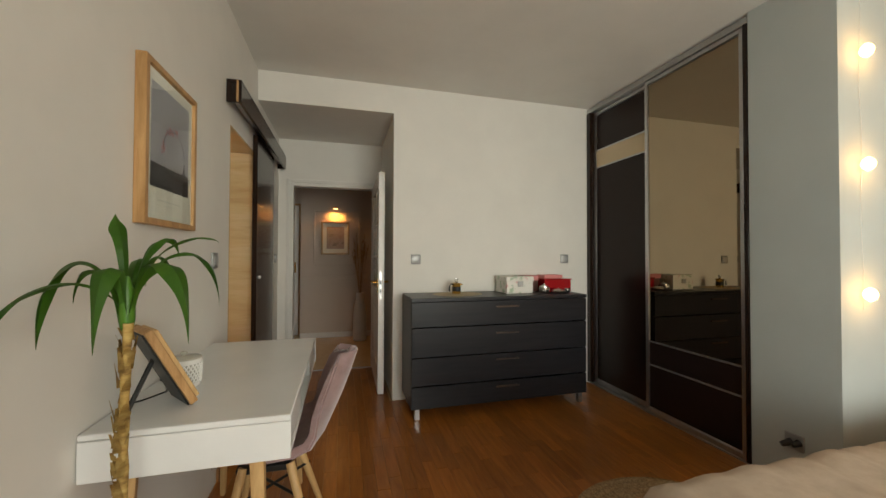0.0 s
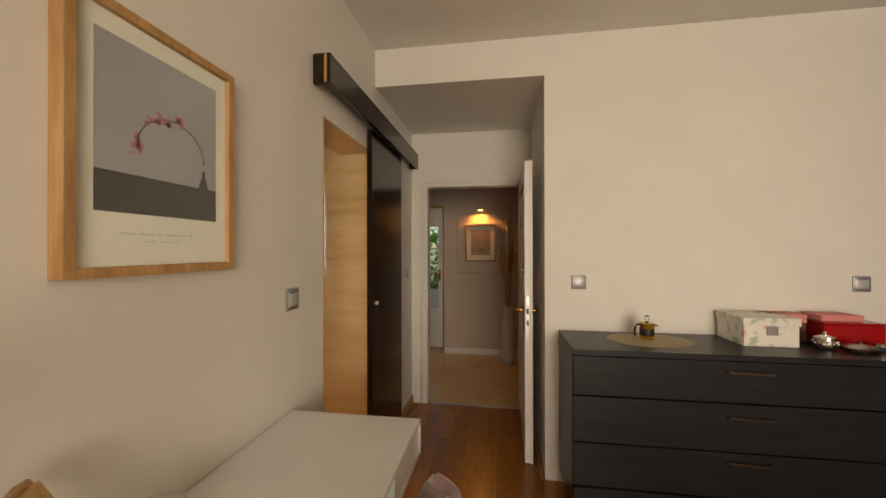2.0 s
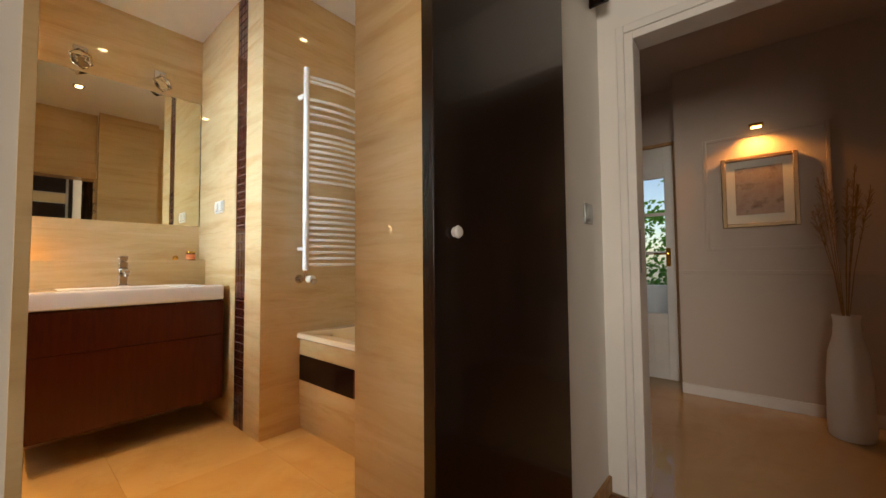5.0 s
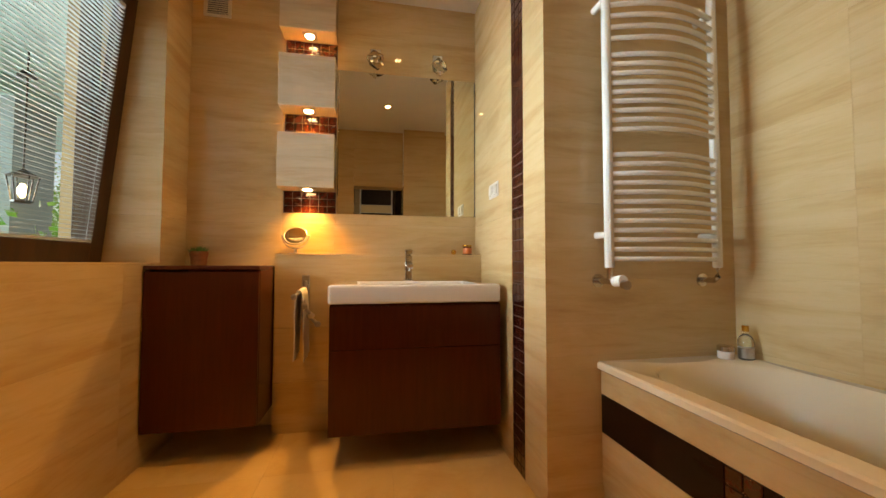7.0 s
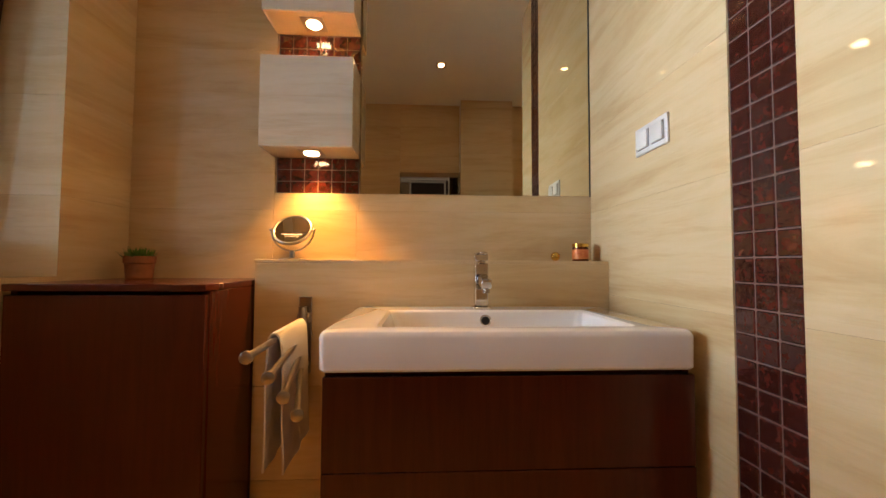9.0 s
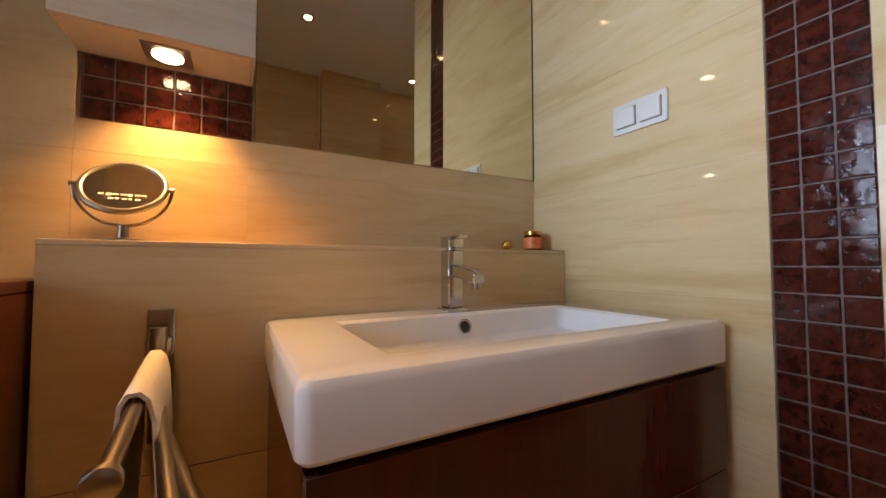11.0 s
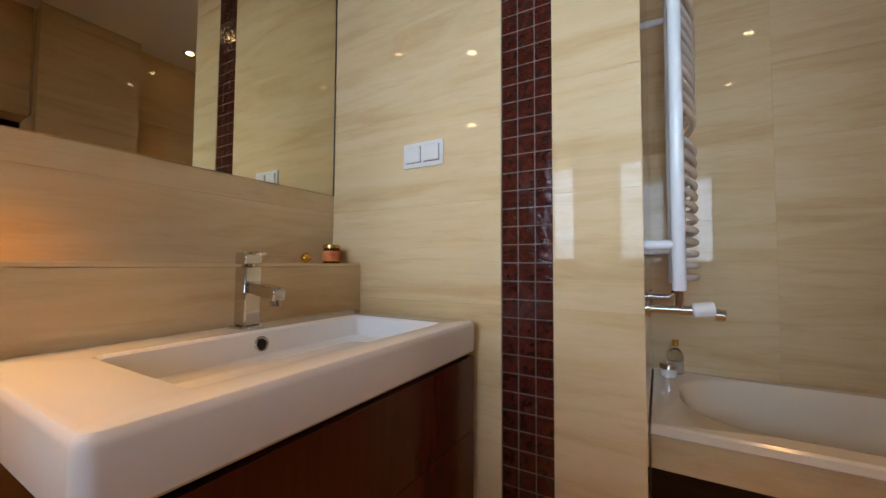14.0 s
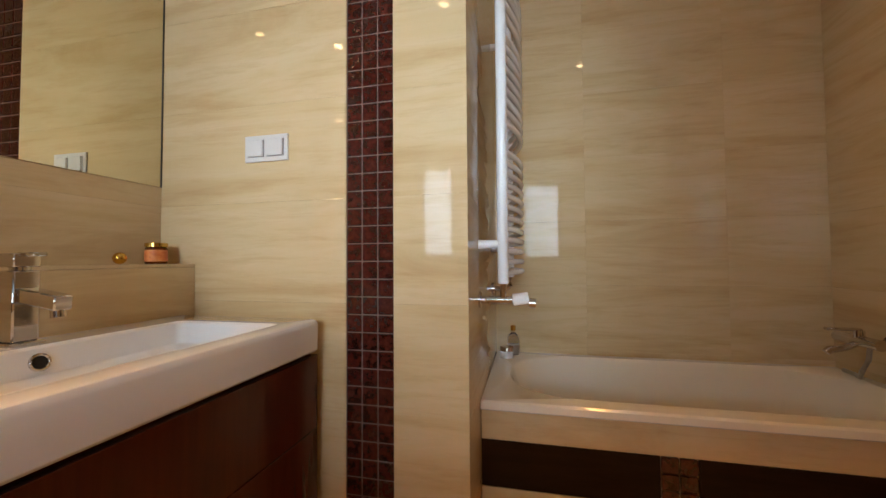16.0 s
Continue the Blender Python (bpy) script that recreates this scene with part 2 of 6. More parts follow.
def rod(a, b, r0, r1=None, n=16, bm=None):
    """A round bar from a to b, tapering from r0 to r1."""
    bm = bm or bmesh.new()
    a, b = Vector(a), Vector(b)
    r1 = r0 if r1 is None else r1
    q = (b - a).to_track_quat("Z", "Y").to_matrix().to_4x4()
    bmesh.ops.create_cone(bm, cap_ends=True, segments=n, radius1=r0, radius2=r1, depth=(b - a).length,
                          matrix=Matrix.Translation((a + b) / 2) @ q)
    return bm


def turned(profile, at, n=32, bm=None):
    """A body of revolution: profile of (radius, height) about a vertical axis at a point."""
    bm = bm or bmesh.new()
    rings = []
    for r, h in profile:
        rings.append([bm.verts.new((at[0] + r * math.cos(2 * math.pi * k / n), at[1] + r * math.sin(2 * math.pi * k / n), at[2] + h)) for k in range(n)])
    for a, b in zip(rings, rings[1:]):
        for k in range(n):
            bm.faces.new((a[k], a[(k + 1) % n], b[(k + 1) % n], b[k]))
    bm.faces.new(rings[0][::-1])
    bm.faces.new(rings[-1])
    return bm


def tube(points, r, n=10, bm=None, taper=None):
    """A round tube along a line of points."""
    bm = bm or bmesh.new()
    pts = [Vector(p) for p in points]
    rings = []
    for i, p in enumerate(pts):
        d = (pts[min(i + 1, len(pts) - 1)] - pts[max(i - 1, 0)]).normalized()
        side = d.cross(Vector((0, 0, 1)) if abs(d.z) < 0.95 else Vector((1, 0, 0))).normalized()
        up = side.cross(d)
        rr = r if taper is None else r * taper[i]
        rings.append([bm.verts.new(p + rr * (math.cos(2 * math.pi * k / n) * side + math.sin(2 * math.pi * k / n) * up)) for k in range(n)])
    for a, b in zip(rings, rings[1:]):
        for k in range(n):
            bm.faces.new((a[k], a[(k + 1) % n], b[(k + 1) % n], b[k]))
    bm.faces.new(rings[0][::-1])
    bm.faces.new(rings[-1])
    return bm


def smooth(me, angle=40):
    bm = bmesh.new()
    bm.from_mesh(me)
    bmesh.ops.recalc_face_normals(bm, faces=bm.faces)
    for f in bm.faces:
        f.smooth = True
    for e in bm.edges:
        e.smooth = len(e.link_faces) == 2 and e.calc_face_angle(0) < radians(angle)
    bm.to_mesh(me)
    bm.free()


def thing(name, at, label, category, group=""):
    ob = new(name)
    ob.empty_display_size = 0.05
    ob.location = at
    ORIGIN[ob] = Vector(at)
    return tagged(ob, label, category, group)


def mesh(name, bm, material, at):
    bmesh.ops.translate(bm, vec=-Vector(at), verts=bm.verts)
    me = bpy.data.meshes.new(name)
    bm.to_mesh(me)
    bm.free()
    smooth(me)
    me.materials.append(material)
    return me


def part(name, bm, material, parent, label=""):
    """One mesh, built in world places, under a thing or under a part."""
    at = ORIGIN[parent]
    ob = new(name, mesh(name, bm, material, at))
    ob.parent = parent
    ORIGIN[ob] = at
    return tagged(ob, label)


def single(name, bm, material, at, label, category, group=""):
    ob = new(name, mesh(name, bm, material, at))
    ob.location = at
    ORIGIN[ob] = Vector(at)
    return tagged(ob, label, category, group)


def structure(name, bm, material, label=""):
    ob = new(name, mesh(name, bm, material, (0, 0, 0)))
    ORIGIN[ob] = Vector((0, 0, 0))
    return tagged(ob, label, kind="structure")


def placed(name, me, at, parent):
    """A piece that shares its mesh with others of its kind."""
    ob = new(name, me)
    ob.location = Vector(at) - ORIGIN[parent]
    ob.parent = parent
    return ob

# ---- the large structure: bedroom, recess, hall ----
Z1 = 2.745   # bedroom ceiling
Z2 = 2.79    # bathroom ceiling
structure("floor", boxes((-0.2, 3.75, -2.7, 4.41, -0.12, -0.012)), M_GROUT, "dark subfloor under the parquet")
structure("floor_hall", boxes((-1.6, 1.9, 4.41, 6.7, -0.12, 0.0)), M_FLOORTILE, "beige stone tiled hall floor")
structure("ceiling", boxes((-0.2, 3.75, -2.7, 3.50, Z1, Z1 + 0.12)), M_CEIL, "smooth white painted bedroom ceiling")
structure("ceiling_recess", boxes((0.0, 1.09, 3.372, 4.40, 2.50, 2.62)), M_CEIL, "lowered white ceiling over the door recess")
structure("ceiling_hall", boxes((-1.6, 1.9, 4.50, 6.7, 2.55, 2.65)), M_HALL, "painted hall ceiling")
structure("wall_west", boxes((-0.2, 0, -2.7, 2.63, 0, Z1), (-0.2, 0, 3.30, 4.50, 0, Z1), (-0.2, 0, 2.63, 3.30, 2.05, Z1)), M_WALL,
          "white painted wall with an opening to the bathroom")
structure("wall_north", boxes((1.09, 3.75, 3.37, 3.50, 0, Z1), (1.09, 1.22, 3.50, 4.40, 0, Z1), (0, 1.09, 3.37, 3.50, 2.62, Z1),
                              (0, 1.09, 3.369, 3.3718, 2.50, 2.63)), M_WALL, "white painted wall behind the chest of drawers")
structure("wall_recess", boxes((0.0, 0.12, 4.40, 4.50, 0, Z1), (1.0, 1.22, 4.40, 4.50, 0, Z1), (0.12, 1.0, 4.40, 4.50, 2.04, Z1)), M_WALL,
          "white wall with the hall doorway")
structure("wall_partition", boxes((3.04, 3.65, 1.39, 1.815, 0, Z1)), M_GREY, "pale painted wall end beside the wardrobe")
structure("wall_east", boxes((3.65, 3.75, -2.7, 3.37, 0, Z1)), M_WALL, "wall behind the bed head")
structure("wall_south", boxes((-0.2, 1.0, -2.8, -2.7, 0, Z1), (3.1, 3.75, -2.8, -2.7, 0, Z1), (1.0, 3.1, -2.8, -2.7, 0, 0.45), (1.0, 3.1, -2.8, -2.7, 2.45, Z1)),
          M_WALL, "plain wall with the bedroom window opening")
structure("wall_hall_north", boxes((0.05, 1.9, 6.10, 6.5, 0, 2.55), (-1.6, -0.85, 6.40, 6.5, 0, 2.55), (-0.85, 0.05, 6.40, 6.5, 2.06, 2.55)), M_HALL,
          "beige hall wall with panel mouldings")
structure("wall_hall_side", boxes((1.8, 1.9, 4.5, 6.1, 0, 2.55), (-1.6, -1.5, 4.765, 6.4, 0, 2.55), (-1.6, -0.2, 4.66, 4.76, 0, 2.55), (1.22, 1.9, 4.40, 4.5, 0, 2.55)),
          M_HALL, "plain hall walls")
structure("baseboard", boxes((0.0, 0.015, 3.905, 4.40, 0, 0.07), (0.0, 0.015, 2.45, 2.60, 0, 0.07), (1.22, 1.222, 3.5, 3.6, 0, 0.01), bev=0.003), M_OAK, "oak skirting board")
structure("baseboard_hall", boxes((0.05, 1.8, 6.082, 6.10, 0, 0.08), bev=0.004), M_DOOR, "white hall skirting board")
structure("door_threshold", boxes((0.15, 0.98, 4.395, 4.425, -0.01, 0.006), bev=0.002), M_ALU, "thin metal floor strip in the doorway")
# window of the bedroom, behind the walk
structure("window_1", boxes((1.0, 1.07, -2.79, -2.73, 0.45, 2.45), (3.03, 3.1, -2.79, -2.73, 0.45, 2.45), (1.07, 3.03, -2.79, -2.73, 0.45, 0.53),
                                 (1.07, 3.03, -2.79, -2.73, 2.37, 2.45), (2.01, 2.09, -2.79, -2.73, 0.53, 2.37)), M_DOOR, "wide white bedroom window")

# ---- the bathroom shell ----
structure("floor_bathroom_bed", boxes((-2.95, -0.2, 1.0, 4.65, -0.12, -0.006), (-0.2, 0.0, 2.63, 3.30, -0.011, -0.006)), M_GROUT, "grout bed of the bathroom floor")
structure("ceiling_bathroom", boxes((-2.95, -0.2, 1.0, 4.65, Z2, Z2 + 0.1)), M_CEIL, "white painted bathroom ceiling")
structure("wall_bathroom_west", boxes((-2.95, -2.776, 1.3, 4.65, 0, Z2)), M_GROUT, "tiled wall with the mirror")
structure("wall_bathroom_block", boxes((-2.776, -1.698, 3.611, 4.65, 0, Z2)), M_GROUT, "tiled block wall with a mosaic stripe")
structure("wall_bathroom_north", boxes((-1.698, -0.216, 4.541, 4.65, 0, Z2)), M_GROUT, "tiled wall behind the bathtub")
structure("wall_bathroom_pillar", boxes((-0.344, -0.2, 3.30, 3.83, 0, Z2), (-0.216, -0.2, 3.83, 4.65, 0, Z2)), M_GROUT, "tiled wall pier beside the opening")
structure("wall_bathroom_south", boxes((-2.776, -0.2, 1.30, 1.769, 0, 0.992), (-2.776, -2.501, 1.30, 1.769, 0.992, Z2), (-1.04, -0.2, 1.30, 1.769, 0.992, Z2),
                                       (-2.501, -1.04, 1.30, 1.769, 2.47, Z2)), M_GROUT, "tiled window wall with a deep niche")


# ---- tiles ----
TILE = 0.32
tile_meshes = {}


def tile_mesh(sx, sy, sz, material, bev=0.0003):
    key = (round(sx, 3), round(sy, 3), round(sz, 3), material.name)
    if key not in tile_meshes:
        bm = boxes((-sx / 2, sx / 2, -sy / 2, sy / 2, -sz / 2, sz / 2), bev=bev, seg=1)
        me = bpy.data.meshes.new("tile")
        bm.to_mesh(me)
        bm.free()
        me.materials.append(material)
        tile_meshes[key] = me
    return tile_meshes[key]


def cuts(a, b, step, start):
    """The joints between a and b, at start plus whole steps."""
    k = math.ceil((a - start) / step + 1e-6)
    out = [a]
    while start + k * step < b - 0.02:
        if start + k * step > a + 0.02:
            out.append(start + k * step)
        k += 1
    return out + [b]


def tile_wall(parent, axis, face, sign, a0, a1, z0, z1, length=0.98, start=0.0, holes=(), material=None, zs=-0.023, step=TILE):
    """Tiles on a wall: axis 'x' faces along x at x=face, 'y' along y; sign tells which way the wall looks."""
    t, gap = 0.011, 0.0004
    for za, zb in zip(cuts(z0, z1, step, zs), cuts(z0, z1, step, zs)[1:]):
        for aa, ab in zip(cuts(a0, a1, length, start), cuts(a0, a1, length, start)[1:]):
            pieces = [(aa, ab, za, zb)]
            for ha, hb, hz0, hz1 in holes:
                nxt = []
                for p in pieces:
                    if p[1] <= ha + 1e-4 or p[0] >= hb - 1e-4 or p[3] <= hz0 + 1e-4 or p[2] >= hz1 - 1e-4:
                        nxt.append(p)
                        continue
                    if p[0] < ha:
                        nxt.append((p[0], ha, p[2], p[3]))
                    if p[1] > hb:
                        nxt.append((hb, p[1], p[2], p[3]))
                    m0, m1 = max(p[0], ha), min(p[1], hb)
                    if p[2] < hz0:
                        nxt.append((m0, m1, p[2], hz0))
                    if p[3] > hz1:
                        nxt.append((m0, m1, hz1, p[3]))
                pieces = nxt
            for p in pieces:
                sa, sz = p[1] - p[0] - gap, p[3] - p[2] - gap
                if sa < 0.006 or sz < 0.006:
                    continue
                mid, mz = (p[0] + p[1]) / 2, (p[2] + p[3]) / 2
                c = face - sign * t / 2
                if axis == "x":
                    placed("tile", tile_mesh(t, sa, sz, material or M_TRAV), (c, mid, mz), parent)
                else:
                    placed("tile", tile_mesh(sa, t, sz, material or M_TRAV), (mid, c, mz), parent)


def mosaic(parent, axis, face, sign, a0, z0, nx, nz, pitch, pz=None, gap=0.0035):
    """Small glass tiles in nx columns and nz rows."""
    t = 0.011
    pz = pz or pitch
    for i in range(nx):
        for k in range(nz):
            a, z = a0 + (i + 0.5) * pitch, z0 + (k + 0.5) * pz
            c = face - sign * t / 2
            if axis == "x":
                placed("mosaic_tile", tile_mesh(t, pitch - gap, pz - gap, M_MOSAIC, 0.002), (c, a, z), parent)
            else:
                placed("mosaic_tile", tile_mesh(pitch - gap, t, pz - gap, M_MOSAIC, 0.002), (a, c, z), parent)

# ---- bedroom things ----


def dresser():
    x0, x1, y0, y1, zt = 1.172, 2.700, 2.913, 3.36, 0.928
    t = thing("chest_of_drawers", (1.93, 3.13, 0), "wide black-brown chest of four drawers on metal feet", "chest of drawers")
    part("top", boxes((x0, x1, y0 - 0.004, y1, zt - 0.028, zt), bev=0.002), M_BLACKWOOD, t)
    part("side_panel", boxes((x0, x0 + 0.02, y0 + 0.02, y1, 0.085, zt - 0.029), bev=0.001), M_BLACKWOOD, t)
    part("side_panel", boxes((x1 - 0.02, x1, y0 + 0.02, y1, 0.085, zt - 0.029), bev=0.001), M_BLACKWOOD, t)
    part("back_panel", boxes((x0 + 0.021, x1 - 0.021, y1 - 0.01, y1, 0.085, zt - 0.029)), M_BLACKWOOD, t)
    part("bottom_panel", boxes((x0 + 0.021, x1 - 0.021, y0 + 0.022, y1 - 0.011, 0.085, 0.105)), M_BLACKWOOD, t)
    for a, b, hz in ((0.706, 0.896, 0.850), (0.478, 0.698, 0.640), (0.263, 0.470, 0.430), (0.087, 0.257, 0.213)):
        d = part("drawer", boxes((x0 + 0.003, x1 - 0.003, y0, y0 + 0.02, a, b - (0.006 if a < 0.1 else 0)), (x0 + 0.025, x1 - 0.025, y0 + 0.02, y1 - 0.03, a + 0.015, b - 0.03), bev=0.0015), M_BLACKWOOD, t)
        part("handle", boxes((1.856, 2.054, y0 - 0.022, y0 - 0.012, hz - 0.006, hz + 0.006), (1.866, 1.876, y0 - 0.013, y0, hz - 0.005, hz + 0.005),
                             (2.034, 2.044, y0 - 0.013, y0, hz - 0.005, hz + 0.005), bev=0.0015), M_HANDLE, d, "slim bronze metal handle")
    for fx in (x0 + 0.03, x1 - 0.07):
        for fy in (y0 + 0.02, y1 - 0.07):
            part("foot", boxes((fx, fx + 0.04, fy, fy + 0.04, 0, 0.088), bev=0.003), M_ALU, t, "square metal foot")


dresser()


def desk():
    x1, y0, y1, zt = 0.523, 1.305, 2.365, 0.787
    t = thing("desk", (0.26, 1.9, 0), "white lacquered desk with drawers and slanted beech legs", "desk")
    part("desktop", boxes((0.004, x1, y0, y1, zt - 0.018, zt), bev=0.003), M_LACQ, t)
    part("side_panel", boxes((0.004, x1, y0, y0 + 0.016, zt - 0.128, zt - 0.019), bev=0.002), M_LACQ, t)
    part("side_panel", boxes((0.004, x1, y1 - 0.016, y1, zt - 0.128, zt - 0.019), bev=0.002), M_LACQ, t)
    part("bottom_panel", boxes((0.004, x1 - 0.002, y0 + 0.017, y1 - 0.017, zt - 0.128, zt - 0.114), bev=0.001), M_LACQ, t)
    part("back_panel", boxes((0.004, 0.018, y0 + 0.017, y1 - 0.017, zt - 0.113, zt - 0.019)), M_LACQ, t)
    for a, b in ((y0 + 0.02, y0 + 0.33), (y1 - 0.33, y1 - 0.02)):
        part("drawer", boxes((x1 - 0.022, x1 - 0.006, a, b, zt - 0.111, zt - 0.022), (0.03, x1 - 0.022, a + 0.01, b - 0.01, zt - 0.108, zt - 0.05), bev=0.001), M_LACQ, t)
    for dv in (y0 + 0.333, y1 - 0.345):
        part("divider", boxes((0.02, x1 - 0.03, dv, dv + 0.012, zt - 0.113, zt - 0.019)), M_LACQ, t)
    for lx, dx in ((0.42, 0.03), (0.09, -0.02)):
        for ly, dy in ((y0 + 0.07, -0.03), (y1 - 0.07, 0.03)):
            bm = rod((lx + dx, ly + dy, 0), (lx, ly, zt - 0.128), 0.016, 0.028, 4)
            bmesh.ops.bevel(bm, geom=bm.edges[:], offset=0.003, segments=2, affect="EDGES")
            part("leg", bm, M_BEECH, t, "tapered beech leg")


desk()


def shell_chair(cx, cy, rz):
    """A padded shell chair; the sitter looks along local -x."""
    t = thing("desk_chair", (cx, cy, 0), "dusty pink velvet shell chair on beech legs, pushed under the desk", "chair")
    prof = [(-0.235, 0.425), (-0.225, 0.452), (-0.17, 0.462), (-0.08, 0.452), (0.02, 0.445), (0.11, 0.452), (0.175, 0.480), (0.222, 0.540), (0.262, 0.620), (0.298, 0.700), (0.326, 0.775), (0.340, 0.815), (0.348, 0.840), (0.351, 0.850)]
    wid = [0.10, 0.17, 0.205, 0.222, 0.23, 0.232, 0.232, 0.228, 0.220, 0.208, 0.186, 0.160, 0.126, 0.090]
    n = 13
    bm = bmesh.new()
    grid = []
    for (px, pz), w in zip(prof, wid):
        row = []
        for k in range(n):
            s = -1 + 2 * k / (n - 1)
            lift = 0.055 * abs(s) ** 2.4
            back = min(1.0, max(0.0, (pz - 0.46) / 0.2))
            row.append(bm.verts.new((px - lift * back * 1.5, s * w, pz + lift * (1 - back))))
        grid.append(row)
    for a, b in zip(grid, grid[1:]):
        for k in range(n - 1):
            bm.faces.new((a[k], a[k + 1], b[k + 1], b[k]))
    bmesh.ops.recalc_face_normals(bm, faces=bm.faces)
    bmesh.ops.solidify(bm, geom=bm.faces[:], thickness=0.034)
    bmesh.ops.bevel(bm, geom=[e for e in bm.edges if e.calc_face_angle(0) > 1.0], offset=0.007, segments=2, affect="EDGES")
    m = pose(cx, cy, 0, 0, 0, rz)
    bmesh.ops.transform(bm, matrix=m, verts=bm.verts)
    part("seat_shell", bm, M_VELVET, t)
    for sx in (-1, 1):
        for sy in (-1, 1):
            part("leg", rod(m @ Vector((0.02 + sx * 0.19, sy * 0.21, 0)), m @ Vector((0.0 + sx * 0.085, sy * 0.10, 0.43)), 0.011, 0.018, 14), M_BEECH, t, "round beech leg")
    part("brace", tube([m @ Vector((-0.12, -0.14, 0.30)), m @ Vector((0.14, 0.14, 0.30))], 0.006), M_BLACK, t, "black metal brace")
    part("brace", tube([m @ Vector((0.14, -0.14, 0.30)), m @ Vector((-0.12, 0.14, 0.30))], 0.006), M_BLACK, t, "black metal brace")
    part("mount", boxes((cx - 0.11, cx + 0.09, cy - 0.11, cy + 0.11, 0.405, 0.43), bev=0.004), M_BLACK, t)


shell_chair(0.385, 1.83, 0)


def leaf(base, yaw, reach, crest, tip, width, bm, n=30):
    """A strap leaf: up the sheath, over its crest and down to the tip, broadest past the bend."""
    c, d = math.cos(radians(yaw)), math.sin(radians(yaw))
    b = Vector(base)

    def at(r, h):
        return b + Vector((c * r, d * r, h))
    hang = crest * 1.30 if tip < crest * 0.8 else crest
    ctrl = (b, at(reach * 0.10, crest * 1.12), at(reach * 0.98, hang), at(reach, tip))
    side = Vector((-d, c, 0))
    rows = []
    for i in range(n + 1):
        u = i / n
        k = (ctrl[0] * (1 - u) ** 3 + ctrl[1] * 3 * u * (1 - u) ** 2 + ctrl[2] * 3 * u * u * (1 - u) + ctrl[3] * u ** 3)
        t = ((ctrl[1] - ctrl[0]) * (1 - u) ** 2 + (ctrl[2] - ctrl[1]) * 2 * u * (1 - u) + (ctrl[3] - ctrl[2]) * u * u).normalized()
        up = side.cross(t)
        w = width * 1.02 * (0.28 + 0.70 * math.sin(math.pi * min(1.0, max(0.0, (u - 0.12) / 1.05))) ** 1.3) * (1 - u ** 5) + 0.0005
        wave = 0.30 * w * math.sin(11 * u + yaw)
        rows.append([bm.verts.new(k - side * w + up * (w * 0.28 + wave)), bm.verts.new(k - up * w * 0.12), bm.verts.new(k + side * w + up * (w * 0.28 - wave))])
    for p, q in zip(rows, rows[1:]):
        bm.faces.new((p[0], p[1], q[1], q[0]))
        bm.faces.new((p[1], p[2], q[2], q[1]))


def dracaena():
    x, y = 0.216, 1.08
    t = thing("dracaena_plant", (x, y, 0), "potted dracaena with a straw-coloured trunk and arching green leaves", "plant")
    part("pot", turned([(0.09, 0), (0.12, 0.02), (0.135, 0.24), (0.145, 0.25), (0.145, 0.27), (0.125, 0.27), (0.12, 0.24), (0.0, 0.235)], (x, y, 0)), M_TERRA, t, "plain terracotta pot")
    pts, tap = [], []
    for i in range(26):
        u = i / 25
        pts.append((x + 0.010 * math.sin(7 * u) + 0.012 * (1 - u), y + 0.008 * math.sin(11 * u), 0.235 + u * 0.875))
        tap.append(1.15 - 0.35 * u + 0.14 * math.sin(i * 2.1))
    part("trunk", tube(pts, 0.0105, 14, taper=tap), M_TRUNK, t)
    bm = bmesh.new()
    for i in range(70):
        u = random.random()
        a = random.uniform(0, 6.28)
        z = 0.52 + 0.56 * u
        c = Vector((x + 0.010 * math.sin(7 * (z - 0.235) / 0.865), y, z))
        d = Vector((math.cos(a), math.sin(a), 0))
        s = Vector((-d.y, d.x, 0))
        h = random.uniform(0.02, 0.05)
        w = random.uniform(0.008, 0.016)
        out = random.uniform(0.000, 0.009)
        vs = [c + d * 0.0095 - s * w * 0.7, c + d * 0.0095 + s * w * 0.7, c + d * (0.0115 + out) + s * w * 0.3 + Vector((0, 0, h)), c + d * (0.0125 + out) - s * w * 0.2 + Vector((0, 0, h))]
        bm.faces.new([bm.verts.new(v) for v in vs])
    bmesh.ops.solidify(bm, geom=bm.faces[:], thickness=0.0012)
    part("dry_bark", bm, M_TRUNK, t, "papery dry leaf scales")["kind"] = "stuff"
    ztop = 1.11
    for yaw, reach, crest, tip, width in ((135, 0.06, 0.19, 0.235, 0.017), (18, 0.16, 0.19, 0.172, 0.010), (40, 0.18, 0.155, 0.005, 0.013), (-31, 0.165, 0.15, -0.03, 0.024),
                                          (100, 0.12, 0.13, 0.06, 0.018), (268, 0.10, 0.14, -0.04, 0.022), (180, 0.15, 0.15, -0.05, 0.026), (216, 0.22, 0.095, -0.17, 0.017),
                                          (60, 0.11, 0.16, 0.12, 0.015), (75, 0.12, 0.13, 0.06, 0.013), (165, 0.11, 0.125, 0.05, 0.014)):
        bm = bmesh.new()
        leaf((x + 0.008 * math.cos(radians(yaw)), y + 0.008 * math.sin(radians(yaw)), ztop - 0.01 + random.uniform(0, 0.03)), yaw, reach, crest, tip, width, bm)
        bmesh.ops.solidify(bm, geom=bm.faces[:], thickness=0.0009)
        part("leaf", bm, M_LEAF, t)
    part("crown_base", turned([(0.011, 0), (0.015, 0.03), (0.014, 0.08), (0.004, 0.12)], (x, y, ztop - 0.02), 12), M_LEAF, t, "green leaf sheath")


dracaena()


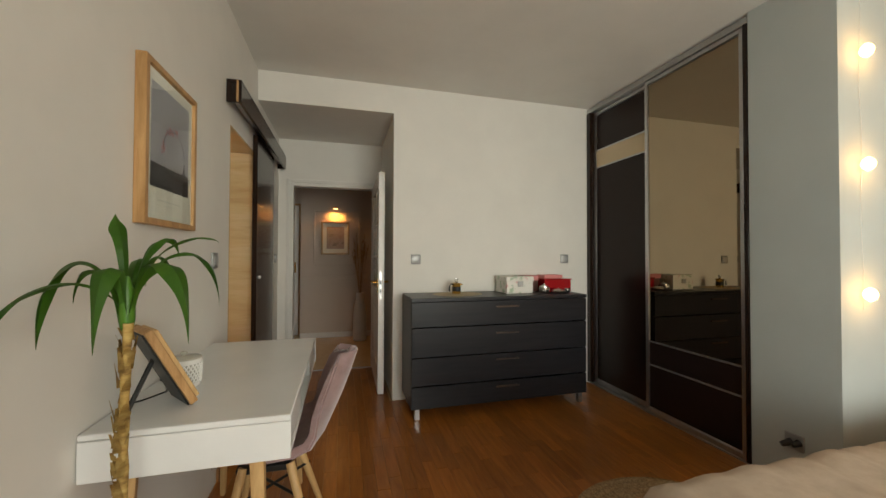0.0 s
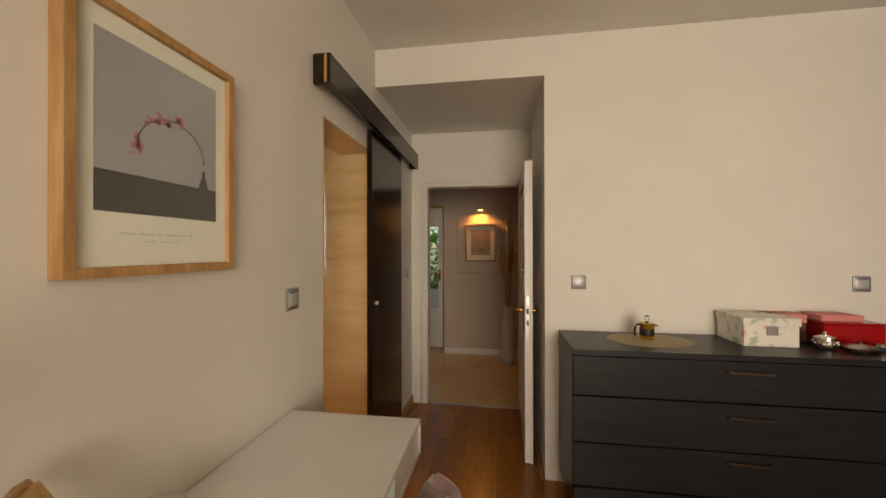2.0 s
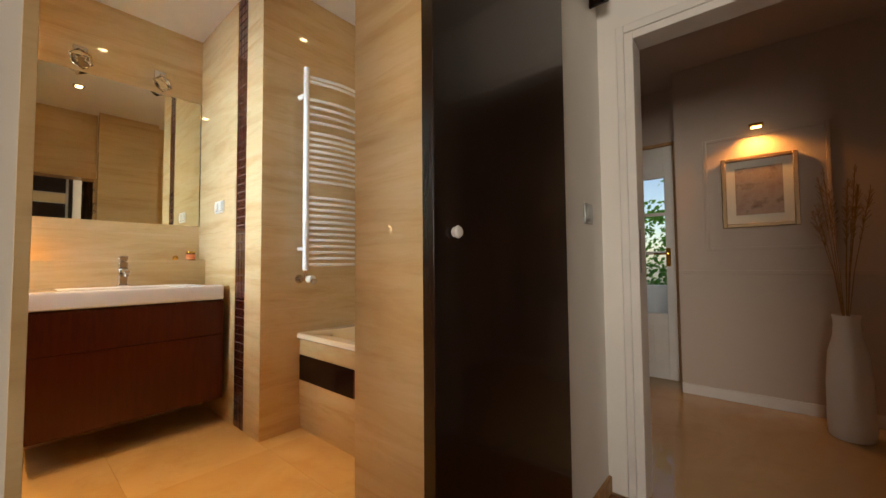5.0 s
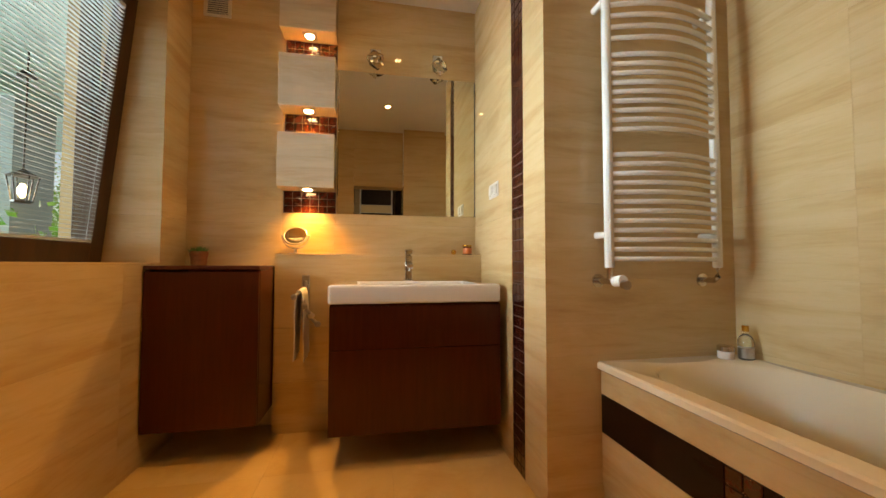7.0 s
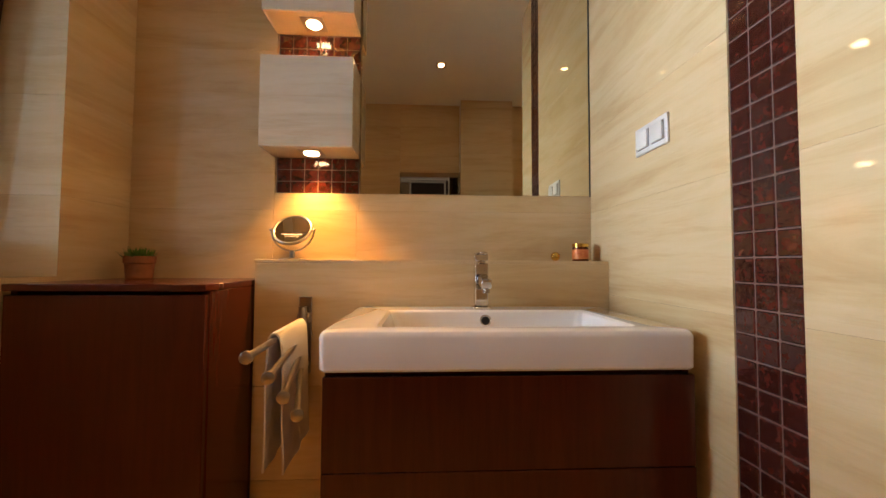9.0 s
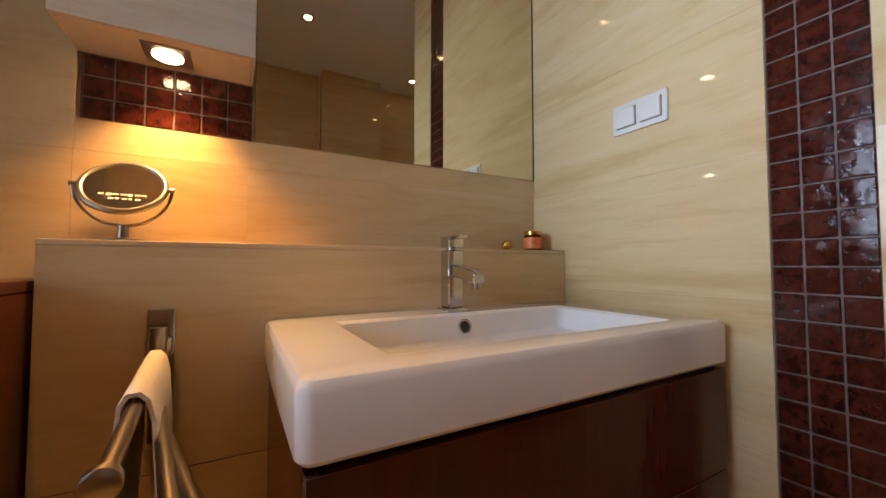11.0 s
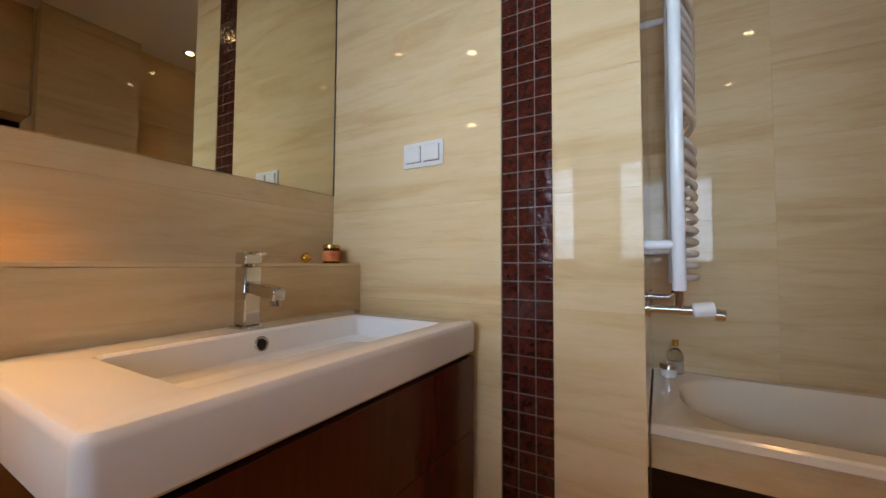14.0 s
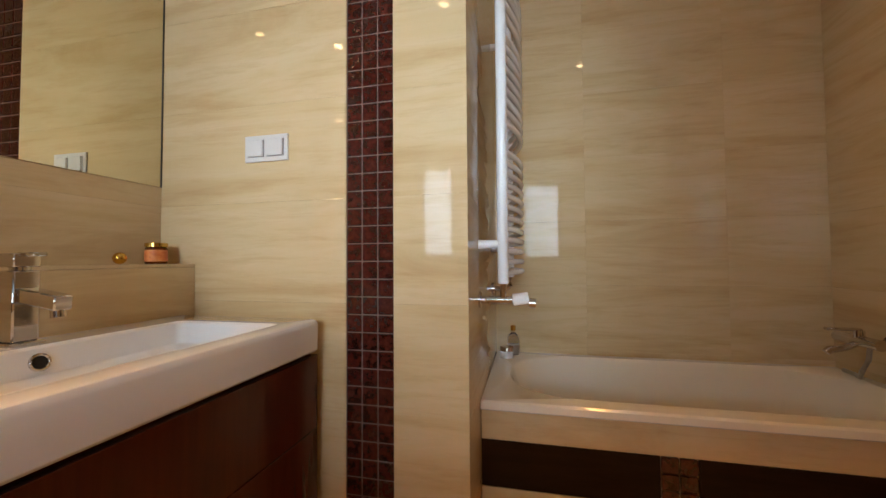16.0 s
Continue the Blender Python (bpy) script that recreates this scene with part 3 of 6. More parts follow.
def rotated_part(name, rows, material, parent, m, bev=0.001, label=""):
    bm = boxes(*rows, bev=bev)
    bmesh.ops.transform(bm, matrix=m, verts=bm.verts)
    return part(name, bm, material, parent, label)


def photo_frame():
    t = thing("photo_frame", (0.2, 1.45, 0.787), "wooden photo frame leaning back on an easel strut on the desk", "photo frame")
    m = pose(0.222, 1.455, 0.793, 0, 0, 38) @ pose(0, 0, 0, 0, -27, 0)
    w, h = 0.15, 0.27
    rotated_part("frame", [(-0.010, 0.014, 0, 0.02, 0, h), (-0.010, 0.014, w - 0.02, w, 0, h), (-0.010, 0.014, 0.02, w - 0.02, 0, 0.02), (-0.010, 0.014, 0.02, w - 0.02, h - 0.02, h)], M_OAK, t, m, 0.003)
    rotated_part("inner_frame", [(0.010, 0.026, 0.010, 0.028, 0.010, h - 0.01), (0.010, 0.026, w - 0.028, w - 0.01, 0.010, h - 0.01), (0.010, 0.026, 0.028, w - 0.028, 0.010, 0.028), (0.010, 0.026, 0.028, w - 0.028, h - 0.028, h - 0.01)], M_BEECH, t, m, 0.002)
    rotated_part("picture", [(-0.004, 0.004, 0.02, w - 0.02, 0.02, h - 0.02)], M_PAPER, t, m, 0)
    rotated_part("backing", [(-0.016, -0.0105, 0.004, w - 0.004, 0.004, h - 0.004)], M_BLACK, t, m, 0.001, "black backing board")
    m2 = pose(0.222, 1.455, 0.788, 0, 0, 38)
    bm = bmesh.new()
    a, b = m2 @ Vector((-0.088, 0.07, 0.15)), m2 @ Vector((-0.165, 0.03, 0.006))
    tube([a, b], 0.007, 6, bm)
    part("strut", bm, M_BLACK, t)
    single("cable", tube([(0.02, 1.50, 0.7905), (0.05, 1.53, 0.7905), (0.09, 1.60, 0.7905), (0.05, 1.70, 0.7905), (0.015, 1.74, 0.7905)], 0.0028, 8), M_BLACK, (0.05, 1.6, 0.787), "thin black cable lying on the desk", "cable")


photo_frame()


def lattice_jar():
    x, y, z = 0.118, 1.66, 0.787
    t = thing("lattice_jar", (x, y, z), "white metal lattice jar with a glass lid on the desk", "jar")
    part("glass", turned([(0.046, 0.006), (0.050, 0.012), (0.054, 0.085), (0.054, 0.095), (0.050, 0.095), (0.046, 0.014), (0, 0.012)], (x, y, z)), mat("pale_candle_glass", (0.42, 0.42, 0.37), 0.1), t, "pale candle glass")
    bm = bmesh.new()
    for k in range(26):
        for s in (1, -1):
            pts = []
            for j in range(9):
                u = j / 8
                a = 2 * math.pi * k / 26 + s * u * 0.75
                r = 0.0535 + 0.003 * u
                pts.append((x + r * math.cos(a), y + r * math.sin(a), z + 0.014 + u * 0.068))
            tube(pts, 0.0026, 5, bm)
    part("lattice", bm, M_RAD, t, "white openwork metal")
    part("rim", turned([(0.056, 0.082), (0.058, 0.086), (0.058, 0.098), (0.054, 0.099)], (x, y, z)), M_RAD, t)
    part("base_ring", turned([(0.05, 0), (0.053, 0.004), (0.053, 0.014), (0.049, 0.015)], (x, y, z)), M_RAD, t)
    part("lid", turned([(0.055, 0.099), (0.053, 0.103), (0.02, 0.107), (0.006, 0.108), (0.006, 0.111), (0.012, 0.116), (0.009, 0.122), (0.002, 0.124)], (x, y, z)), mat("pale_lid_glass", (0.46, 0.45, 0.38), 0.12, coat=0.6), t, "pale glass lid with a knob")


lattice_jar()


def wall_picture():
    y0, y1, z0, z1 = 1.557, 1.998, 1.362, 1.933
    t = thing("framed_picture", (0, (y0 + y1) / 2, z0), "oak framed print of pink blossom in a vase, on the wall", "picture")
    f = 0.022
    part("frame", boxes((0.001, 0.036, y0, y0 + f, z0, z1), (0.001, 0.036, y1 - f, y1, z0, z1), (0.001, 0.036, y0 + f, y1 - f, z0, z0 + f), (0.001, 0.036, y0 + f, y1 - f, z1 - f, z1), bev=0.0015), M_OAK, t)
    part("mount", boxes((0.004, 0.022, y0 + f, y1 - f, z0 + f, z1 - f)), M_PAPER, t, "cream paper mount")
    a0, a1, b0, b1 = 1.618, 1.938, 1.498, 1.868
    pg = varied("print_grey", [(0.3, (0.27, 0.265, 0.285)), (0.7, (0.38, 0.375, 0.395))], 2.0, rough=0.6)
    pr = part("print", boxes((0.022, 0.0235, a0, a1, b0 + 0.085, b1)), pg, t, "grey lilac print background")
    part("print_table", boxes((0.022, 0.0238, a0, a1, b0, b0 + 0.085)), mat("print_dark", (0.022, 0.020, 0.022), 0.6), pr, "dark table in the print")
    bm = turned([(0.009, 0), (0.016, 0.010), (0.018, 0.024), (0.013, 0.042), (0.005, 0.058), (0.006, 0.074)], (0, 1.893, 1.556), 16)
    bmesh.ops.scale(bm, vec=(0.03, 1, 1), verts=bm.verts)
    bmesh.ops.translate(bm, vec=(0.0242, 0, 0), verts=bm.verts)
    part("vase", bm, mat("print_vase", (0.03, 0.03, 0.04), 0.6), pr)
    stem = [(0.0242, 1.80 + 0.095 * math.cos(math.pi * u), 1.645 + 0.088 * math.sin(math.pi * u)) for u in [i / 16 for i in range(17)]]
    part("stem", tube(stem, 0.0012, 5), mat("print_stem", (0.05, 0.03, 0.04), 0.6), pr)
    bm = bmesh.new()
    rnd = random.Random(4)
    for i in range(30):
        u = rnd.uniform(0.22, 1.0) ** 0.7
        a = math.pi * (0.06 + 0.98 * u)
        yy = 1.80 + 0.095 * math.cos(a) + rnd.uniform(-0.010, 0.010)
        zz = 1.645 + 0.088 * math.sin(a) + rnd.uniform(-0.012, 0.012) - 0.03 * max(0, u - 0.75)
        bmesh.ops.create_circle(bm, cap_ends=True, segments=7, radius=rnd.uniform(0.0035, 0.0095), matrix=Matrix.Translation((0.0243, yy, zz)) @ pose(0, 0, 0, 0, 90, 0))
    part("blossom", bm, mat("print_blossom", (0.46, 0.14, 0.16), 0.6), pr)
    part("caption", boxes(*[(0.0222, 0.0226, 1.672 + 0.0215 * k, 1.672 + 0.0215 * k + 0.0175 - 0.004 * (k % 3 == 1), 1.451, 1.4565) for k in range(9)],
                           *[(0.0222, 0.0226, 1.722 + 0.021 * k, 1.722 + 0.021 * k + 0.016 - 0.005 * (k % 2), 1.435, 1.4395) for k in range(5)]), mat("print_caption", (0.56, 0.55, 0.48), 0.7), t, "small unreadable caption lines")
    part("glazing", boxes((0.026, 0.0275, y0 + f - 0.002, y1 - f + 0.002, z0 + f - 0.002, z1 - f + 0.002)), M_GLASS, t).visible_shadow = False


wall_picture()


def sliding_door():
    t = thing("sliding_door", (0.02, 3.55, 0), "dark wenge sliding door, pushed open under a wall rail", "door")
    leafp = part("leaf", boxes((0.006, 0.040, 3.195, 3.885, 0.012, 2.165), bev=0.002), M_WENGE, t)
    k = part("knob", turned([(0.011, 0), (0.011, 0.001), (0.006, 0.002), (0.006, 0.004), (0.013, 0.007), (0.0145, 0.011), (0.011, 0.016), (0.003, 0.0175)], (0, 0, 0), 24), M_CERAM, leafp, "white porcelain knob")
    k.matrix_local = Matrix.Translation(Vector((0.040, 3.262, 1.085)) - ORIGIN[t]) @ pose(0, 0, 0, 0, 90, 0)
    for v in k.data.vertices:
        v.co += ORIGIN[t]
    r = thing("door_rail", (0.03, 3.4, 2.15), "dark wood rail cover fixed to the wall", "rail")
    part("cover", boxes((0.003, 0.085, 2.53, 4.30, 2.268, 2.286), (0.068, 0.085, 2.53, 4.30, 2.152, 2.268), bev=0.0015), M_WENGE, r)
    part("track", boxes((0.012, 0.045, 2.54, 4.29, 2.20, 2.268)), M_ALU, r, "aluminium running track")
    part("end_cap", boxes((0.003, 0.067, 2.532, 2.545, 2.152, 2.267), bev=0.001), M_WENGE, r)
    part("end_strip", boxes((0.058, 0.0685, 2.526, 2.531, 2.156, 2.28)), M_OAK, r, "raw edge strip")
    part("end_cap", boxes((0.003, 0.067, 4.285, 4.298, 2.152, 2.267), bev=0.001), M_WENGE, r)


sliding_door()


M_ROCKER = mat("pale_silver_rocker", (0.50, 0.51, 0.51), 0.35, 0.2)
M_GAP_SHADE = mat("painted_gap_shade", (0.12, 0.11, 0.10), 0.7)


def rocker_switch(at, axis, material, label, double=False):
    """A square wall switch; axis tells which way it looks."""
    t = thing("light_switch", at, label, "switch")
    x, y, z = at
    w = 0.043

    def put(name, a0, a1, z0, z1, d0, d1, bev, tone=None):
        if axis == "x":
            part(name, boxes((x + d0, x + d1, y + a0, y + a1, z + z0, z + z1), bev=bev, seg=2), tone or material, t)
        else:
            part(name, boxes((x + a0, x + a1, y - d1, y - d0, z + z0, z + z1), bev=bev, seg=2), tone or material, t)
    if not double:
        put("frame_plate", -w, w, -w, w, 0.0005, 0.010, 0.004)
        put("inner_ring", -w * 0.8, w * 0.8, -w * 0.72, w * 0.72, 0.009, 0.0125, 0.003, M_ALU)
        put("rocker", -w * 0.66, w * 0.66, -w * 0.58, w * 0.58, 0.012, 0.0155, 0.003, M_ROCKER)
    else:
        put("frame_plate", -0.079, 0.079, -0.043, 0.043, 0.0005, 0.008, 0.003)
        for a, b in ((-0.066, -0.006), (0.006, 0.066)):
            # dark slab, slightly proud, paints the shade of the slit round each rocker
            gap = boxes((x + a, x + b, y - 0.0084, y - 0.006, z - 0.028, z + 0.028))
            part("gap", gap, M_GAP_SHADE, t)
            put("rocker", a + 0.002, b - 0.002, -0.026, 0.026, 0.0075, 0.0150, 0.002)


rocker_switch((0, 2.362, 1.225), "x", M_SWITCH, "silver square light switch on the white wall")
rocker_switch((0, 4.205, 1.222), "x", M_SWITCH, "silver square light switch in the door recess")
rocker_switch((1.289, 3.369, 1.222), "y", M_SWITCH, "silver light switch above the chest of drawers")
rocker_switch((2.775, 3.369, 1.228), "y", M_SWITCH, "silver light switch beside the wardrobe")


def wardrobe():
    xf, y0, y1, zt = 3.04, 1.82, 3.365, 2.73
    t = thing("sliding_wardrobe", (3.34, 2.6, 0), "built-in wardrobe with dark and bronze mirror sliding doors in metal frames", "wardrobe")
    part("top_track", boxes((xf, xf + 0.09, y0, y1, zt - 0.045, zt), bev=0.002), M_ALU, t)
    part("bottom_track", boxes((xf, xf + 0.09, y0, y1, 0.0, 0.012), bev=0.001), M_ALU, t)
    part("side_post", boxes((xf - 0.004, xf + 0.09, y0, y0 + 0.024, 0.012, zt - 0.045), bev=0.001), M_WENGE, t, "dark side post")
    part("side_post", boxes((xf - 0.004, xf + 0.09, y1 - 0.05, y1, 0.012, zt - 0.045), bev=0.001), M_WENGE, t, "dark side post")
    part("cabinet_back", boxes((xf + 0.59, xf + 0.6, y0, y1, 0, zt)), M_WENGE, t)

    def door(x, a, b, bands):
        fr = 0.03
        d = part("door", boxes((x, x + 0.03, a, a + fr, 0.014, zt - 0.05), (x, x + 0.03, b - fr, b, 0.014, zt - 0.05),
                               (x, x + 0.03, a + fr, b - fr, 0.014, 0.05), (x, x + 0.03, a + fr, b - fr, zt - 0.08, zt - 0.05), bev=0.0015), M_ALU, t, "aluminium sliding door frame")
        for z0, z1, m, lab in bands:
            part("panel", boxes((x + 0.010, x + 0.018, a + fr, b - fr, z0 + 0.006, z1 - 0.006)), m, d, lab)
            part("bar", boxes((x + 0.004, x + 0.026, a + fr, b - fr, z0 - 0.006, z0 + 0.006), bev=0.001), M_ALU, d)
    cream = mat("cream_glass_panel", (0.60, 0.48, 0.30), 0.12, coat=0.3)
    door(xf + 0.045, 2.60, y1 - 0.05, ((0.05, 2.13, M_BLACKGLOSS, "dark gloss panel"), (2.13, 2.30, cream, "cream glass band"), (2.30, 2.65, M_BLACKGLOSS, "dark gloss panel")))
    door(xf + 0.008, y0 + 0.026, 2.63, ((0.05, 0.39, M_BLACKGLOSS, "dark gloss panel"), (0.39, 0.575, M_BLACKGLOSS, "dark gloss panel"), (0.575, 2.65, M_BRONZE, "bronze mirror panel")))


wardrobe()


def wall_socket():
    t = thing("wall_socket", (3.04, 1.60, 0.25), "dark power socket with a plug in the wall", "socket")
    part("plate", boxes((3.026, 3.039, 1.545, 1.635, 0.215, 0.30), bev=0.003), M_SWITCH, t)
    part("plug", rod((3.027, 1.60, 0.255), (2.985, 1.625, 0.235), 0.020, 0.013, 14), M_BLACK, t, "black plug")
    part("plug", rod((3.027, 1.565, 0.262), (2.992, 1.575, 0.25), 0.019, 0.012, 14), M_BLACK, t, "black plug")


wall_socket()


def bed():
    x0, x1, y0, y1 = 1.58, 3.55, -0.65, 1.14
    t = thing("bed", (2.55, 0.2, 0), "made bed with a beige quilted cover", "bed")
    part("base", boxes((x0 + 0.04, x1, y0 + 0.04, y1 - 0.04, 0.04, 0.24), bev=0.01), M_OAK, t)
    bm = bmesh.new()
    nx, ny = 56, 50
    g = []
    for i in range(nx + 1):
        row = []
        for j in range(ny + 1):
            u, v = i / nx, j / ny
            x, y = x0 + (x1 - x0) * u, y0 + (y1 - y0) * v
            e = min(u, v, 1 - v) * 8
            z = 0.56 - 0.10 * max(0, 1 - e * 2.2) ** 2.5 + 0.012 * noise.noise((x * 5, y * 5, 0)) + 0.006 * math.sin(x * 42 + 6 * noise.noise((y * 2, x, 1)))
            row.append(bm.verts.new((x, y, z)))
        g.append(row)
    for i in range(nx):
        for j in range(ny):
            bm.faces.new((g[i][j], g[i + 1][j], g[i + 1][j + 1], g[i][j + 1]))
    r = bmesh.ops.extrude_face_region(bm, geom=bm.faces[:])
    for v in r["geom"]:
        if isinstance(v, bmesh.types.BMVert):
            v.co.z = 0.20
    part("bed_cover", bm, M_BED, t)
    part("headboard", boxes((x1 + 0.005, x1 + 0.09, y0 - 0.05, y1 + 0.06, 0.0, 0.98), bev=0.02), M_OAK, t, "wooden headboard")


bed()


def string_lights():
    # wire and bulbs are added to give this wall end its glow spots
    x = 3.19
    t = thing("string_lights", (x, 1.38, 2.6), "added wire of warm bulbs for the glow spots on the wall end", "lights")
    part("wire", tube([(x + 0.01 * math.sin(1.7 * i), 1.384, 2.70 - 0.19 * i) for i in range(10)], 0.0009, 5), M_WHITEPL, t)
    for z in (2.29, 1.72, 1.07):
        part("bulb", turned([(0.004, -0.035), (0.022, -0.02), (0.028, 0.0), (0.022, 0.022), (0.008, 0.035)], (x, 1.357, z), 16), M_LITSOFT, t, "glowing warm bulb")
        lamp("string_bulb_light", "POINT", Matrix.Translation((x, 1.315, z)), 2.0, (1.0, 0.50, 0.15), radius=0.03)


string_lights()


def rug():
    x, y = 2.15, 1.50
    bm = bmesh.new()
    for k in range(9):
        r = 0.06 + k * 0.042
        tube([(x + 1.15 * r * math.cos(2 * math.pi * j / 48), y + r * math.sin(2 * math.pi * j / 48), 0.010) for j in range(49)], 0.022, 6, bm)
    bmesh.ops.scale(bm, vec=(1, 1, 0.4), verts=bm.verts)
    single("rug", bm, M_RUG, (x, y, 0.0), "oval braided straw rug on the parquet", "rug")


rug()


def dresser_top_things():
    z = 0.928
    bm = bmesh.new()
    bmesh.ops.create_circle(bm, cap_ends=True, segments=48, radius=1.0)
    bmesh.ops.scale(bm, vec=(0.215, 0.165, 1), verts=bm.verts)
    bmesh.ops.translate(bm, vec=(1.615, 3.165, z + 0.0025), verts=bm.verts)
    bmesh.ops.solidify(bm, geom=bm.faces[:], thickness=0.002)
    single("table_mat", bm, varied("mat_weave", [(0.3, (0.36, 0.29, 0.19)), (0.7, (0.48, 0.40, 0.27))], 120, rough=0.9, bumpy=0.5), (1.615, 3.165, z), "oval woven beige mat on the chest", "mat")
    x, y, b = 1.605, 3.17, z + 0.004
    t = thing("glass_teapot", (x, y, b), "small brass and black teapot with a glass knob on the mat", "teapot")
    part("body", turned([(0.033, 0), (0.036, 0.003), (0.036, 0.076), (0.040, 0.082), (0.040, 0.089), (0.026, 0.092)], (x, y, b)), M_BRASS, t)
    part("label", turned([(0.0366, 0.022), (0.0368, 0.023), (0.0368, 0.058), (0.0366, 0.059)], (x, y, b)), M_BLACK, t, "black label band")
    part("handle", tube([(x - 0.034, y - 0.01, b + 0.080), (x - 0.052, y - 0.012, b + 0.083), (x - 0.064, y - 0.014, b + 0.066), (x - 0.067, y - 0.015, b + 0.035), (x - 0.063, y - 0.015, b + 0.022)], 0.006, 10), M_BLACK, t, "black handle")
    part("spout", boxes((x + 0.030, x + 0.052, y - 0.02, y - 0.008, b + 0.074, b + 0.084), bev=0.003), M_BRASS, t)
    part("knob", turned([(0.012, 0.092), (0.006, 0.098), (0.011, 0.106), (0.016, 0.116), (0.011, 0.128), (0.003, 0.131)], (x, y, b)), M_GLASS, t, "clear glass knob")
    # boxes
    t = thing("floral_box", (2.12, 3.21, z), "white storage box with a faint floral print", "box")
    fl = varied("floral_card", [(0.36, (0.42, 0.50, 0.36)), (0.46, (0.78, 0.74, 0.68)), (0.62, (0.78, 0.74, 0.68)), (0.74, (0.66, 0.30, 0.32))], 16, 3, rough=0.6)
    part("body", boxes((2.04, 2.29, 3.10, 3.335, z, z + 0.115), bev=0.002), fl, t)
    part("lid", boxes((2.034, 2.296, 3.094, 3.341, z + 0.105, z + 0.145), bev=0.002), fl, t)
    part("clasp", boxes((2.14, 2.19, 3.087, 3.093, z + 0.06, z + 0.105), bev=0.002), M_ALU, t, "metal label holder")
    t = thing("pink_box", (2.36, 3.28, z), "pink card box behind the floral one", "box")
    part("body", boxes((2.31, 2.42, 3.24, 3.35, z, z + 0.10), bev=0.002), mat("brown_card", (0.16, 0.07, 0.05), 0.6), t, "brown card body")
    part("lid", boxes((2.25, 2.42, 3.235, 3.355, z + 0.102, z + 0.145), bev=0.002), M_PINK, t)
    t = thing("red_box", (2.58, 3.24, z), "red lacquer jewellery box with an open lid", "box")
    part("body", boxes((2.45, 2.72, 3.17, 3.34, z, z + 0.105), bev=0.002), M_RED, t)
    part("lid", boxes((2.445, 2.725, 3.165, 3.345, z + 0.107, z + 0.118), bev=0.002), M_RED, t)
    t = thing("pink_case", (2.55, 3.26, z + 0.118), "pink card case on the red box", "case")
    part("body", boxes((2.46, 2.65, 3.20, 3.335, z + 0.119, z + 0.150), bev=0.003), M_PINK, t)
    part("flap", boxes((2.462, 2.648, 3.195, 3.20, z + 0.13, z + 0.152), bev=0.001), M_PINK, t)
    x, y = 2.40, 3.10
    t = thing("trinket_pot", (x, y, z), "silver filigree trinket pot with a lid", "pot")
    part("body", turned([(0.035, 0), (0.042, 0.008), (0.045, 0.03), (0.042, 0.052)], (x, y, z)), M_NICKEL, t)
    part("lid", turned([(0.045, 0.053), (0.044, 0.06), (0.02, 0.068), (0.006, 0.072), (0.009, 0.08), (0.002, 0.084)], (x, y, z)), M_CHROME, t)
    bm = bmesh.new()
    for k in range(16):
        a = 2 * math.pi * k / 16
        bmesh.ops.create_uvsphere(bm, u_segments=8, v_segments=6, radius=0.0065, matrix=Matrix.Translation((x + 0.046 * math.cos(a), y + 0.046 * math.sin(a), z + 0.03 + 0.008 * (k % 2))))
    part("beading", bm, M_CHROME, t)
    x, y = 2.52, 3.06
    t = thing("metal_dish", (x, y, z), "low metal dish with a lid", "dish")
    part("body", turned([(0.03, 0), (0.032, 0.006), (0.06, 0.014), (0.062, 0.02)], (x, y, z)), M_NICKEL, t)
    part("lid", turned([(0.062, 0.021), (0.05, 0.03), (0.015, 0.037), (0.005, 0.039), (0.007, 0.046), (0.002, 0.048)], (x, y, z)), M_NICKEL, t)
    x, y = 2.62, 3.08
    t = thing("cream_jar", (x, y, z), "small black cosmetic jar", "jar")
    part("body", turned([(0.022, 0), (0.024, 0.003), (0.024, 0.022), (0.02, 0.024)], (x, y, z)), M_BLACK, t)
    part("lid", turned([(0.025, 0.0245), (0.025, 0.038), (0.023, 0.04)], (x, y, z)), M_CHROME, t)


dresser_top_things()


